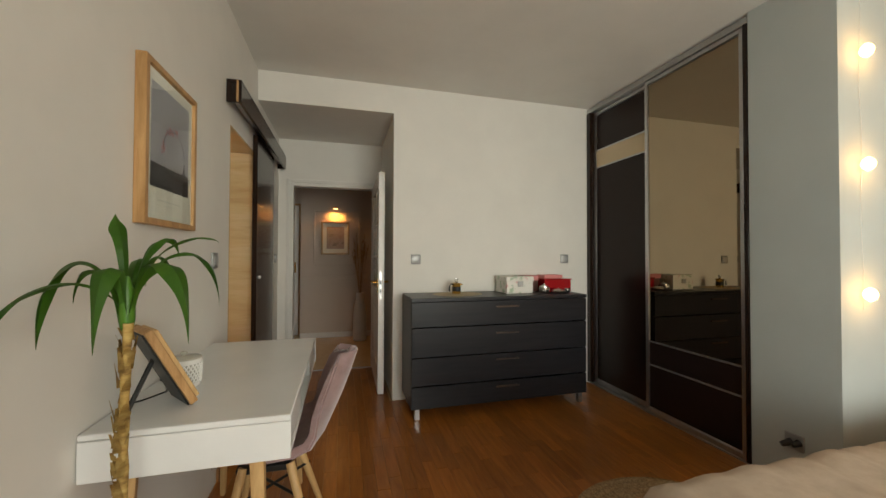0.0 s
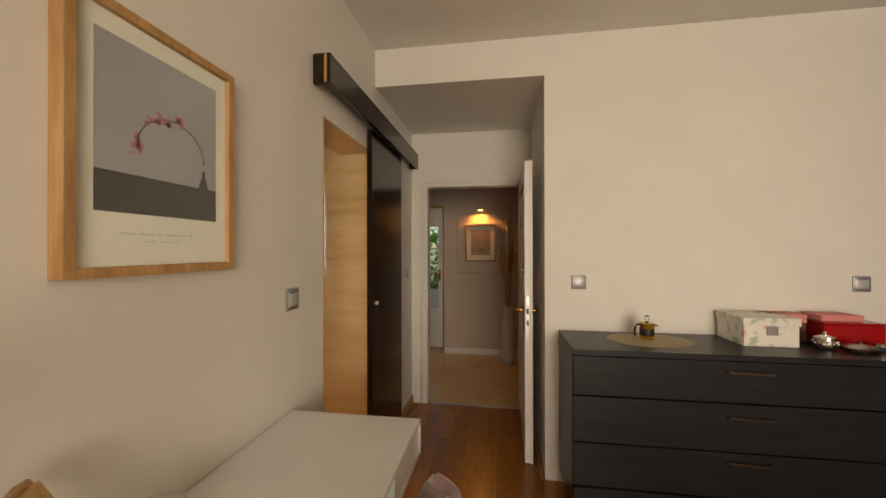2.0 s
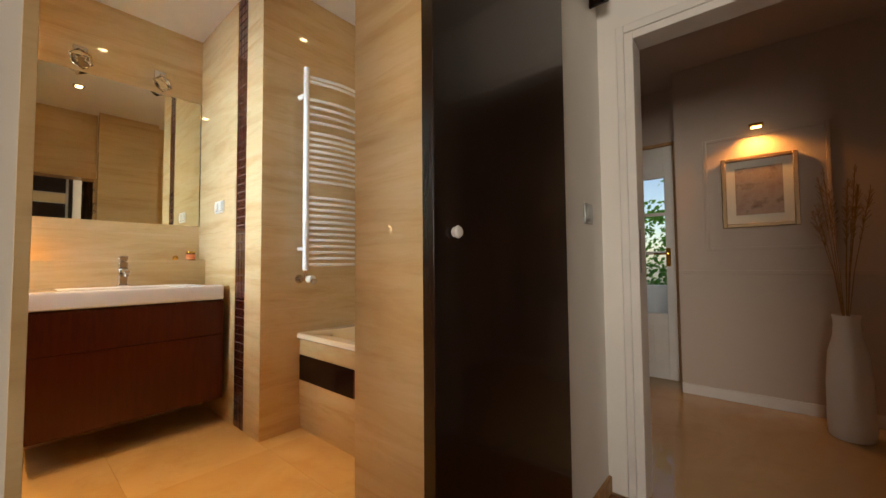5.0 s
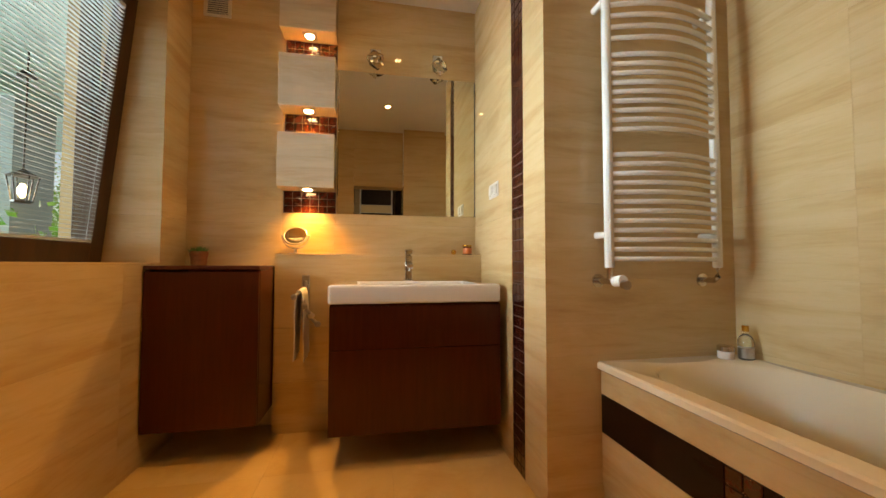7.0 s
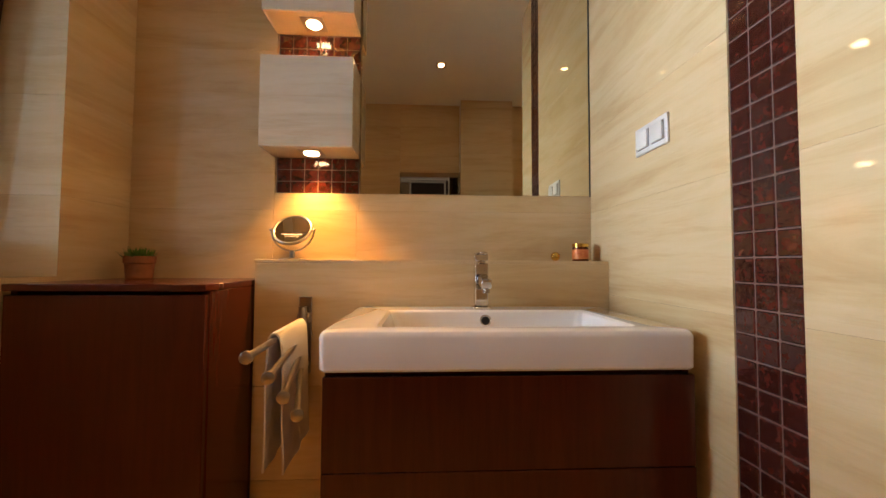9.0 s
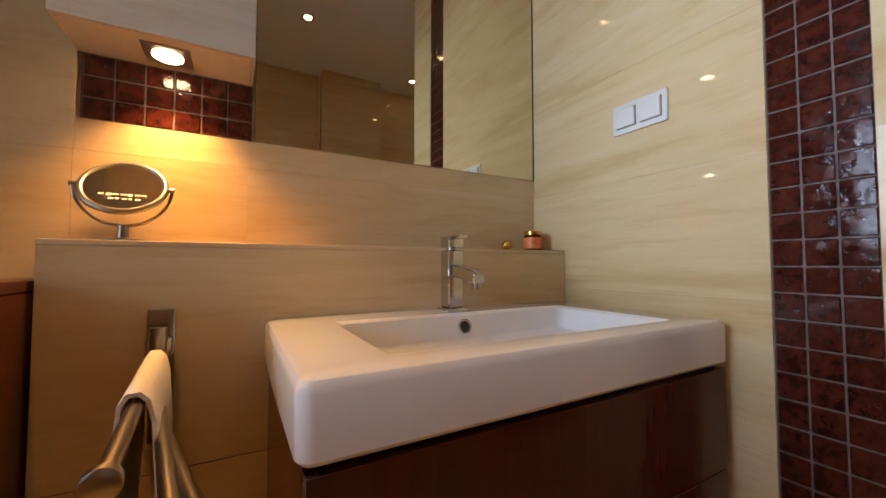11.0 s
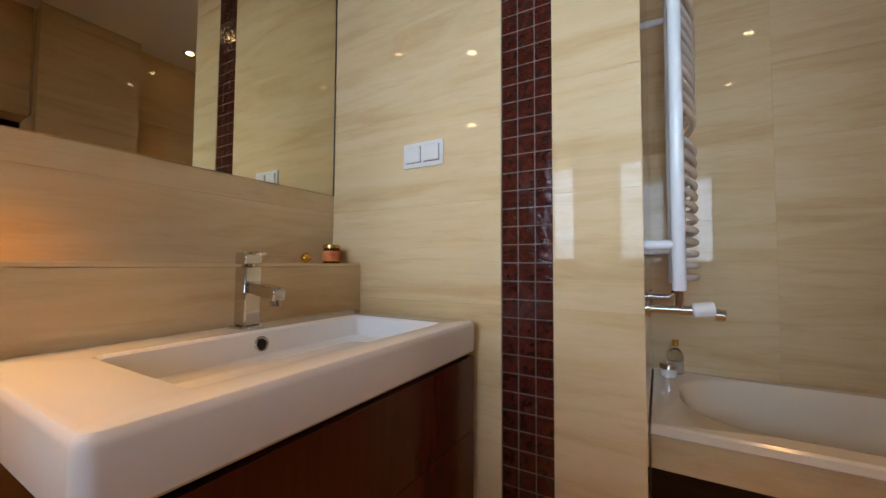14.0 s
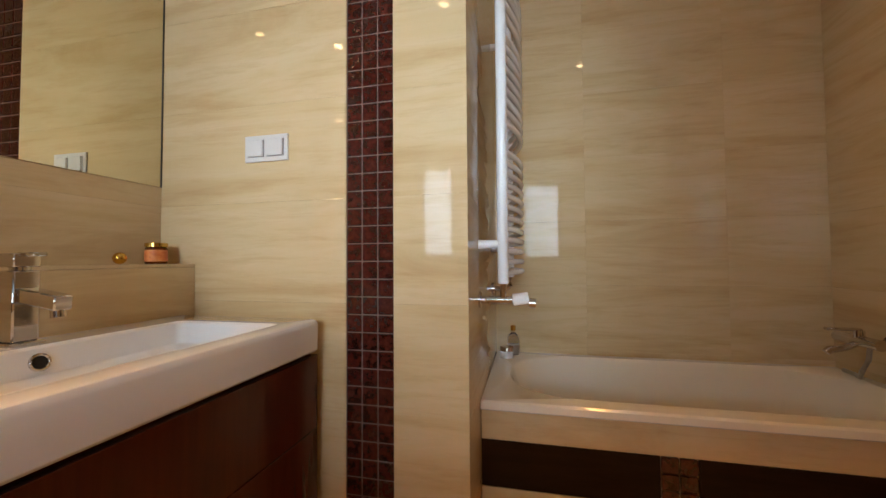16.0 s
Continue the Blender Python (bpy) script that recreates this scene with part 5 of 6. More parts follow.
def ledge_things():
    z = 1.060
    x, y = -2.692, 2.427
    t = thing("shaving_mirror", (x, y, z), "round tilting metal cosmetic mirror on a stand", "mirror")
    part("foot", turned([(0.046, 0), (0.047, 0.003), (0.02, 0.007), (0.008, 0.008)], (x, y, z), 32), M_NICKEL, t)
    part("stem", rod((x, y, z + 0.006), (x, y, z + 0.034), 0.010, 0.009), M_NICKEL, t)
    c = Vector((x, y, z + 0.112))
    part("yoke", tube([c + Vector((0, 0.079 * math.cos(a), 0.079 * math.sin(a))) for a in [math.pi + math.pi * i / 20 for i in range(21)]], 0.0035, 8), M_NICKEL, t)
    m = Matrix.Translation(c) @ pose(0, 0, 0, 0, -37, 0)
    ring_pts = [m @ Vector((0, 0.068 * math.cos(2 * math.pi * i / 40), 0.068 * math.sin(2 * math.pi * i / 40))) for i in range(41)]
    r = part("ring", tube(ring_pts, 0.0065, 10), M_NICKEL, t)
    bm = rod(m @ Vector((-0.003, 0, 0)), m @ Vector((0.003, 0, 0)), 0.066, n=40)
    part("glass", bm, M_MIRROR, r, "round mirror glass")
    bm = bmesh.new()
    for k in range(7):
        box(bm, 0.0032, 0.0036, -0.036 + 0.0112 * k, -0.036 + 0.0112 * k + 0.008 + 0.002 * (k % 2), -0.0275 - 0.002 * (k % 3 == 1), -0.0225)
    for k in range(5):
        box(bm, 0.0032, 0.0036, -0.020 + 0.0105 * k, -0.020 + 0.0105 * k + 0.0085 - 0.003 * (k % 2), -0.0395, -0.0345 + 0.001 * (k % 2))
    bmesh.ops.transform(bm, matrix=m, verts=bm.verts)
    part("lettering", bm, M_WHITEPL, r, "white unreadable lettering on the glass")
    for s in (-1, 1):
        part("pivot", rod(c + Vector((0, s * 0.068, 0)), c + Vector((0, s * 0.084, 0)), 0.005), M_NICKEL, t)
    x, y = -2.690, 3.524
    t = thing("candle_jar", (x, y, z), "amber scented candle jar with an orange label and gold lid", "candle")
    part("jar", turned([(0.028, 0), (0.030, 0.003), (0.030, 0.05), (0.026, 0.054)], (x, y, z)), mat("amber_glass", (0.09, 0.018, 0.004), 0.08, coat=0.5), t)
    part("label", turned([(0.0304, 0.008), (0.0306, 0.009), (0.0306, 0.044), (0.0304, 0.045)], (x, y, z)), varied("orange_label", [(0.35, (0.50, 0.10, 0.02)), (0.6, (0.62, 0.20, 0.05)), (0.75, (0.30, 0.05, 0.02))], 45, rough=0.5), t, "orange patterned label")
    part("lid", turned([(0.029, 0.054), (0.031, 0.055), (0.031, 0.066), (0.028, 0.068)], (x, y, z)), M_BRASS, t, "gold lid")
    x, y = -2.722, 3.437
    bm = bmesh.new()
    bmesh.ops.create_icosphere(bm, subdivisions=2, radius=0.0185, matrix=Matrix.Translation((x, y, z + 0.0185)))
    single("gold_ball", bm, M_BRASS, (x, y, z), "small shiny faceted gold ball on the ledge", "ornament")
    # swivel towel rail
    x, y = LX + 0.001, 2.505
    t = thing("towel_rail", (x, y, 0.67), "brushed metal swivel towel rail with four arms on the ledge", "towel rail")
    part("back_plate", boxes((x, x + 0.008, y - 0.022, y + 0.022, 0.665, 0.930), bev=0.002), M_NICKEL, t)
    part("pivot_post", rod((x + 0.030, y, 0.690), (x + 0.030, y, 0.898), 0.014, n=20), M_NICKEL, t)
    for a, b in ((0.84, 0.875), (0.69, 0.705)):
        part("bracket", boxes((x + 0.006, x + 0.032, y - 0.02, y + 0.02, a, b), bev=0.003), M_NICKEL, t)
    arms = ((0.842, 4.0), (0.797, 9.6), (0.752, 13.5), (0.710, 17))
    ends = []
    for az, ang in arms:
        d = Vector((math.cos(radians(ang)), math.sin(radians(ang)), 0.0))
        a = Vector((x + 0.036, y, az))
        b = a + d * 0.465
        arm = part("arm", rod(a, b, 0.0085, n=16), M_NICKEL, t)
        part("end_knob", turned([(0.009, 0), (0.0145, 0.001), (0.0145, 0.010), (0.012, 0.012)], (0, 0, 0), 20), M_NICKEL, arm)
        kn = arm.children[0]
        for vv in kn.data.vertices:
            vv.co += ORIGIN[t]
        kn.matrix_local = Matrix.Translation(b - ORIGIN[t]) @ d.to_track_quat("Z", "Y").to_matrix().to_4x4()
        ends.append((a, b))
    a, b = ends[0]
    bm = bmesh.new()
    side = Vector((-(b - a).y, (b - a).x, 0)).normalized()
    rows = []
    prof = [(-0.020, -0.345), (-0.0190, -0.30), (-0.0175, -0.20), (-0.0160, -0.10), (-0.0150, -0.03), (-0.0125, 0.003), (-0.006, 0.0135), (0.003, 0.0140), (0.0105, 0.006), (0.0165, -0.02), (0.021, -0.10), (0.024, -0.22), (0.026, -0.30), (0.027, -0.352)]
    for i in range(15):
        u = 0.04 + 0.58 * i / 14
        c = a.lerp(b, u)
        row = []
        for j, (o, h) in enumerate(prof):
            wob = 0.007 * noise.noise((i * 0.35, j * 0.5, 2)) * min(1, abs(h) * 7)
            row.append(bm.verts.new(c + side * (o + wob) + Vector((0, 0, h))))
        rows.append(row)
    for p, q in zip(rows, rows[1:]):
        for j in range(len(prof) - 1):
            bm.faces.new((p[j], p[j + 1], q[j + 1], q[j]))
    bmesh.ops.recalc_face_normals(bm, faces=bm.faces)
    bmesh.ops.solidify(bm, geom=bm.faces[:], thickness=-0.005)
    towel = single("hand_towel", bm, M_TOWEL, (x + 0.15, y, 0.5), "white terry hand towel hanging over a rail arm", "towel")
    smooth(towel.data, 80)


ledge_things()

rocker_switch((-2.341, CY, 1.431), "y", M_WHITEPL, "white double light switch on the tiled wall", True)


def towel_radiator():
    xb = -1.605
    t = thing("towel_radiator", (xb, 4.09, 0.985), "tall white curved ladder towel radiator on the tiled wall", "radiator")
    for y in (3.838, 4.352):
        part("post", turned([(0.016, 0.0), (0.019, 0.004), (0.019, 1.281), (0.016, 1.285)], (xb, y, 0.985), 20), M_RAD, t)
    zs = [2.214, 2.185] + [2.07 - 0.0475 * k for k in range(4)] + [1.857 - 0.0387 * k for k in range(9)] + [1.443 - 0.0384 * k for k in range(12)]
    for z in zs:
        pts = []
        for i in range(13):
            u = i / 12
            pts.append((xb + 0.004 + 0.055 * math.sin(math.pi * u), 3.845 + 0.50 * u, z))
        part("bar", tube(pts, 0.0105, 10), M_RAD, t)
    for y in (3.838, 4.352):
        for z in (1.12, 2.10):
            part("bracket", rod((RX, y, z), (xb - 0.01, y, z), 0.016, 0.013, 14), M_RAD, t)
    v = part("valve", rod((xb, 3.838, 0.986), (xb, 3.838, 0.935), 0.011, n=16), M_CHROME, t, "chrome angle valve")
    part("valve_body", tube([(RX, 3.838, 0.93), (xb - 0.02, 3.838, 0.93), (xb + 0.03, 3.838, 0.93)], 0.013, 14), M_CHROME, v)
    part("rosette", rod((RX, 3.838, 0.93), (RX + 0.006, 3.838, 0.93), 0.028, n=24), M_CHROME, v)
    k = part("thermostat_head", turned([(0.016, 0), (0.021, 0.004), (0.021, 0.05), (0.019, 0.054)], (0, 0, 0), 20), M_RAD, v, "white thermostat head")
    for vv in k.data.vertices:
        vv.co += ORIGIN[t]
    k.matrix_local = Matrix.Translation(Vector((xb + 0.03, 3.838, 0.93)) - ORIGIN[t]) @ pose(0, 0, 0, 0, 82, 0)
    part("thermostat_cap", rod((xb + 0.084, 3.838, 0.922), (xb + 0.106, 3.838, 0.919), 0.017, n=18), M_CHROME, v)
    w = part("valve", tube([(xb, 4.352, 0.986), (xb, 4.352, 0.945), (xb - 0.02, 4.352, 0.93), (RX, 4.352, 0.93)], 0.012, 14), M_CHROME, t, "chrome angle valve")
    part("rosette", rod((RX, 4.352, 0.93), (RX + 0.006, 4.352, 0.93), 0.028, n=24), M_CHROME, w)


towel_radiator()


def bathtub():
    x0, x1, y0, y1, z1 = RX + 0.001, -0.229, 3.825, 4.529, 0.593
    t = thing("bathtub", (-0.96, 4.18, 0), "built-in white acrylic bathtub with a tiled front", "bathtub")
    bm = bmesh.new()

    def ring(ax0, ax1, ay0, ay1, z, r, n=8):
        vs = []
        for cx, cy, a0 in ((ax1 - r, ay1 - r, 0), (ax0 + r, ay1 - r, 90), (ax0 + r, ay0 + r, 180), (ax1 - r, ay0 + r, 270)):
            for k in range(n + 1):
                a = radians(a0 + 90 * k / n)
                vs.append(bm.verts.new((cx + r * math.cos(a), cy + r * math.sin(a), z)))
        return vs
    rings = [ring(x0, x1, y0 + 0.008, y1, z1 - 0.034, 0.004), ring(x0, x1, y0, y1, z1 - 0.028, 0.006), ring(x0, x1, y0 + 0.001, y1, z1 - 0.007, 0.006), ring(x0 + 0.003, x1 - 0.003, y0 + 0.008, y1 - 0.003, z1, 0.008),
             ring(x0 + 0.085, x1 - 0.05, y0 + 0.075, y1 - 0.045, z1, 0.24), ring(x0 + 0.095, x1 - 0.06, y0 + 0.085, y1 - 0.055, z1 - 0.01, 0.24),
             ring(x0 + 0.16, x1 - 0.085, y0 + 0.115, y1 - 0.085, z1 - 0.20, 0.22), ring(x0 + 0.27, x1 - 0.12, y0 + 0.15, y1 - 0.12, z1 - 0.37, 0.18), ring(x0 + 0.36, x1 - 0.18, y0 + 0.2, y1 - 0.17, z1 - 0.40, 0.14)]
    n = len(rings[0])
    for a, b in zip(rings, rings[1:]):
        for k in range(n):
            bm.faces.new((a[k], a[(k + 1) % n], b[(k + 1) % n], b[k]))
    bm.faces.new(rings[-1])
    part("tub", bm, M_ACRYL, t)
    part("front_core", boxes((x0, x1, 3.858, 3.885, 0.0, 0.556)), M_GROUT, t)
    dark = wood("dark_band_tile", (0.010, 0.004, 0.003), (0.018, 0.007, 0.005), (1, 9, 9), 3.0, 0.16, 0.0)
    dark.node_tree.nodes["Principled BSDF"].inputs["Specular IOR Level"].default_value = 0.2
    pf = 3.845
    part("tile", boxes((x0 + 0.001, x1 - 0.001, pf, pf + 0.012, 0.458, 0.560), bev=0.001), M_TRAV, t)
    part("tile", boxes((x0 + 0.001, x1 - 0.001, pf, pf + 0.012, 0.085, 0.300), bev=0.001), M_TRAV, t)
    part("plinth_tile", boxes((x0, x1, pf + 0.008, pf + 0.0125, 0.0, 0.083)), M_TRAV, t)
    part("band_tile", boxes((x0 + 0.001, -1.133, pf, pf + 0.012, 0.302, 0.456), bev=0.001), dark, t, "dark brown band tile")
    part("band_tile", boxes((-1.025, x1 - 0.001, pf, pf + 0.012, 0.302, 0.456), bev=0.001), dark, t, "dark brown band tile")
    mosaic(t, "y", pf, -1, -1.131, 0.302, 2, 3, 0.052, 0.0513)
    # mixer on the end wall
    ex = -0.227
    m = thing("bath_mixer", (ex, 4.330, 0.75), "chrome bath mixer with a hose on the end wall", "tap")
    part("body", rod((ex - 0.055, 4.230, 0.745), (ex - 0.055, 4.430, 0.745), 0.021, n=20), M_CHROME, m)
    for y in (4.255, 4.405):
        part("inlet", rod((ex, y, 0.745), (ex - 0.05, y, 0.745), 0.014, n=16), M_CHROME, m)
        part("rosette", rod((ex, y, 0.745), (ex - 0.012, y, 0.745), 0.033, 0.03, n=24), M_CHROME, m)
    part("lever", boxes((ex - 0.16, ex - 0.045, 4.318, 4.342, 0.782, 0.792), bev=0.003), M_CHROME, m)
    part("cartridge", rod((ex - 0.055, 4.330, 0.755), (ex - 0.055, 4.330, 0.785), 0.020, n=20), M_CHROME, m)
    part("spout", tube([(ex - 0.06, 4.330, 0.735), (ex - 0.10, 4.330, 0.715), (ex - 0.15, 4.330, 0.705), (ex - 0.16, 4.330, 0.695)], 0.014, 14), M_CHROME, m)
    part("hose", tube([(ex - 0.055, 4.28, 0.725), (ex - 0.06, 4.28, 0.68), (ex - 0.075, 4.29, 0.635), (ex - 0.06, 4.32, 0.606), (ex - 0.035, 4.38, 0.602), (ex - 0.03, 4.44, 0.602)], 0.008, 10), M_NICKEL, m)
    # bottles in the corner of the rim
    z = z1
    for x, y, h, lab, nm in ((-1.60, 4.478, 0.15, "clear glass bottle with a gold cap on the bath rim", "glass_bottle"), (-1.628, 4.405, 0.05, "white cream jar with a chrome lid on the bath rim", "cream_jar")):
        b = thing(nm, (x, y, z), lab, "bottle" if h > 0.1 else "jar")
        if h > 0.1:
            part("body", turned([(0.026, 0), (0.030, 0.004), (0.030, 0.075), (0.024, 0.095), (0.011, 0.108), (0.011, 0.118)], (x, y, z)), M_GLASS, b)
            part("lotion", turned([(0.024, 0.005), (0.027, 0.008), (0.027, 0.05), (0.02, 0.051)], (x, y, z)), M_CERAM, b, "pale lotion")
            part("cap", turned([(0.012, 0.1185), (0.013, 0.12), (0.013, 0.142), (0.011, 0.144)], (x, y, z)), M_BRASS, b, "gold cap")
        else:
            part("body", turned([(0.028, 0), (0.031, 0.003), (0.031, 0.030), (0.028, 0.032)], (x, y, z)), M_CERAM, b)
            part("lid", turned([(0.030, 0.0325), (0.032, 0.034), (0.032, 0.052), (0.029, 0.054)], (x, y, z)), M_CHROME, b)


bathtub()


def tilt_window():
    x0, x1, yb, z0, z1 = -2.488, -1.055, 1.50, 1.003, 2.455
    w = structure("window_2", boxes((x0, x0 + 0.055, 1.40, 1.47, z0, z1), (x1 - 0.055, x1, 1.40, 1.47, z0, z1), (x0 + 0.055, x1 - 0.055, 1.40, 1.47, z0, z0 + 0.055), (x0 + 0.055, x1 - 0.055, 1.40, 1.47, z1 - 0.055, z1), bev=0.003), M_BROWNPVC,
                  "brown window frame set deep in the wall")
    t = thing("window_sash", (-1.77, yb, z0), "brown window sash tilted inwards, with a white blind", "window")
    m = Matrix.Translation((0, yb, z0)) @ pose(0, 0, 0, -5.2, 0, 0) @ Matrix.Translation((0, -yb, -z0))

    def put(name, rows, material, bev=0.003, label="", parent=None):
        bm = boxes(*rows, bev=bev)
        bmesh.ops.transform(bm, matrix=m, verts=bm.verts)
        return part(name, bm, material, parent or t, label)
    f, a, b = 0.088, yb - 0.055, yb + 0.012
    put("stile", [(x0 + 0.004, x0 + f, a, b, z0, z1 - 0.03)], M_BROWNPVC)
    put("stile", [(x1 - f, x1 - 0.004, a, b, z0, z1 - 0.03)], M_BROWNPVC)
    put("rail", [(x0 + f, x1 - f, a, b, z0, z0 + f + 0.01)], M_BROWNPVC)
    put("rail", [(x0 + f, x1 - f, a, b, z1 - 0.03 - f, z1 - 0.03)], M_BROWNPVC)
    g = put("pane", [(x0 + f - 0.005, x1 - f + 0.005, yb - 0.03, yb - 0.022, z0 + f, z1 - f - 0.025)], M_GLASS, 0, "clear glass pane")
    g.visible_shadow = False
    bl = thing("venetian_blind", (-1.77, yb, z0), "narrow-slatted white venetian blind fixed to the sash", "blind")
    zz0, zz1 = z0 + f + 0.03, z1 - 0.03 - f - 0.02
    n = 62
    bm = boxes((-(x1 - x0) / 2 + f + 0.003, (x1 - x0) / 2 - f - 0.003, -0.008, 0.008, -0.00045, 0.00045))
    bmesh.ops.rotate(bm, cent=(0, 0, 0), matrix=m.to_3x3() @ Matrix.Rotation(radians(-5), 3, "X"), verts=bm.verts)
    slat = bpy.data.meshes.new("slat")
    bm.to_mesh(slat)
    bm.free()
    slat.materials.append(M_SLAT)
    for k in range(n):
        placed("slat", slat, m @ Vector(((x0 + x1) / 2, yb + 0.004, zz0 + (zz1 - zz0) * k / (n - 1))), bl)
    bm = boxes((x0 + f + 0.002, x1 - f - 0.002, yb - 0.006, yb + 0.012, zz0 - 0.018, zz0 - 0.006), bev=0.002)
    bmesh.ops.transform(bm, matrix=m, verts=bm.verts)
    part("bottom_rail", bm, M_SLAT, bl)
    bm = boxes((x0 + f + 0.002, x1 - f - 0.002, yb - 0.012, yb + 0.014, zz1 + 0.006, zz1 + 0.026), bev=0.002)
    bmesh.ops.transform(bm, matrix=m, verts=bm.verts)
    part("head_rail", bm, M_SLAT, bl)
    for xx in (x0 + f + 0.045, -1.75, x1 - f - 0.045):
        part("ladder_cord", tube([m @ Vector((xx, yb + 0.013, zz0 - 0.01)), m @ Vector((xx, yb + 0.013, zz1 + 0.01))], 0.0012, 6), M_SLAT, bl)
    # outside: porch pillar, soffit and garden
    structure("porch_pillar", boxes((-4.54, -4.10, -0.62, -0.20, -0.35, 2.47)), plaster("pillar_render", (0.36, 0.45, 0.49)), "grey rendered porch pillar")
    structure("porch_ceiling", boxes((-8.5, -0.3, -1.6, 1.28, 2.62, 2.75), (-8.5, -0.3, -0.62, -0.20, 2.471, 2.615)), plaster("porch_paint", (0.52, 0.78, 0.80)), "pale green porch ceiling with a beam")
    structure("neighbour_house", boxes((-17, -8.2, -13, -12, -0.35, 4.2), (-17.3, -8.0, -13.2, -11.8, 4.201, 4.35)), plaster("cream_render", (0.66, 0.62, 0.52)), "cream rendered neighbouring house wall")
    l = thing("porch_lantern", (-3.57, 0.3, 1.5), "hanging porch lantern with a warm bulb", "lantern")
    part("rod", rod((-3.57, 0.3, 1.70), (-3.57, 0.3, 2.62), 0.006), M_BLACK, l)
    part("rosette", rod((-3.57, 0.3, 2.42), (-3.57, 0.3, 2.46), 0.06, 0.03, 16), M_BLACK, l)
    part("cap", turned([(0.09, 0.15), (0.095, 0.155), (0.02, 0.20), (0.01, 0.21)], (-3.57, 0.3, 1.5), 6), M_BLACK, l)
    part("base", turned([(0.05, -0.05), (0.06, -0.045), (0.06, -0.03)], (-3.57, 0.3, 1.5), 6), M_BLACK, l)
    for k in range(6):
        c, d = math.cos(k * math.pi / 3), math.sin(k * math.pi / 3)
        part("bar", rod((-3.57 + 0.055 * c, 0.3 + 0.055 * d, 1.465), (-3.57 + 0.085 * c, 0.3 + 0.085 * d, 1.652), 0.005, n=6), M_BLACK, l)
    part("bulb", turned([(0.01, 0.0), (0.03, 0.04), (0.025, 0.08), (0.01, 0.11)], (-3.57, 0.3, 1.49), 12), M_LIT, l, "glowing bulb")
    # pale slab out of view, added to bounce daylight up to the porch ceiling
    structure("terrace", boxes((-8.0, 0.2, -2.2, 1.25, -0.349, -0.30)), varied("pale_bounce_stone", [(0.3, (0.52, 0.50, 0.45)), (0.7, (0.62, 0.60, 0.55))], 5.0, rough=0.8), "unseen pale stone slab that bounces light onto the porch ceiling")
    structure("ground", boxes((-60, 60, -60, 1.25, -0.5, -0.35)), varied("lawn", [(0.3, (0.03, 0.07, 0.015)), (0.7, (0.07, 0.14, 0.03))], 3.0, rough=0.9), "garden lawn")


tilt_window()


def hedge(name, cx, cy, rx, ry, h, count, seed, z0=-0.35):
    """A shrub: a stem and many leaf clumps with gaps."""
    rnd = random.Random(seed)
    t = thing(name, (cx, cy, z0), "leafy green garden shrub", "shrub", "garden shrubs")
    part("stem", rod((cx, cy, z0), (cx, cy, z0 + h * 0.7), 0.05, 0.02, 8), M_TRUNK, t)
    vs, fs = [], []
    for k in range(count):
        a, r, u = rnd.uniform(0, 6.28), math.sqrt(rnd.random()), rnd.random()
        lump = 0.75 + 0.35 * math.sin(3 * a + seed) * math.sin(5 * u + seed)
        p = Vector((cx + rx * r * lump * math.cos(a), cy + ry * r * lump * math.sin(a), z0 + h * (0.08 + 0.92 * u * lump)))
        d = Vector((rnd.uniform(-1, 1), rnd.uniform(-1, 1), rnd.uniform(-0.3, 1))).normalized()
        s = d.orthogonal().normalized()
        l, w = rnd.uniform(0.05, 0.11), rnd.uniform(0.02, 0.04)
        i = len(vs)
        vs += [p, p + d * l * 0.5 + s * w, p + d * l, p + d * l * 0.5 - s * w]
        fs.append((i, i + 1, i + 2, i + 3))
    me = bpy.data.meshes.new("foliage")
    me.from_pydata([v - Vector((cx, cy, z0)) for v in vs], [], fs)
    me.materials.append(M_GARDEN)
    ob = new("foliage", me)
    ob.parent = t


M_GARDEN = varied("garden_leaf", [(0.3, (0.05, 0.13, 0.02)), (0.7, (0.10, 0.24, 0.04))], 3.0, rough=0.5)
leaf_light = node(M_GARDEN, "ShaderNodeBsdfTranslucent")
leaf_light.inputs["Color"].default_value = (0.16, 0.42, 0.06, 1)
leaf_mix = node(M_GARDEN, "ShaderNodeMixShader")
leaf_mix.inputs[0].default_value = 0.5
link(M_GARDEN, M_GARDEN.node_tree.nodes["Principled BSDF"].outputs[0], leaf_mix.inputs[1])
link(M_GARDEN, leaf_light.outputs[0], leaf_mix.inputs[2])
link(M_GARDEN, leaf_mix.outputs[0], M_GARDEN.node_tree.nodes["Material Output"].inputs[0])
for i, (cx, cy, rx, ry, h) in enumerate(((-4.6, -2.6, 0.9, 0.7, 1.75), (-3.2, -3.4, 0.9, 0.8, 1.55), (-5.8, -1.9, 0.9, 0.8, 1.6), (-2.0, -4.0, 1.1, 0.8, 1.6), (-7.4, -5.0, 1.8, 1.2, 3.0), (-4.4, -7.5, 2.0, 1.4, 3.4),
                                         (-6.5, -2.9, 0.9, 0.8, 1.9), (-8.1, -2.4, 0.9, 0.8, 1.7), (-9.6, -3.9, 1.5, 1.2, 4.8), (-11.5, -4.6, 1.8, 1.4, 5.2), (-6.4, -3.9, 1.1, 0.9, 4.2), (-3.72, 0.12, 0.45, 0.4, 1.72))):
    hedge("garden_shrub", cx, cy, rx, ry, h, 1700 if h < 4 else 3600, i + 1)
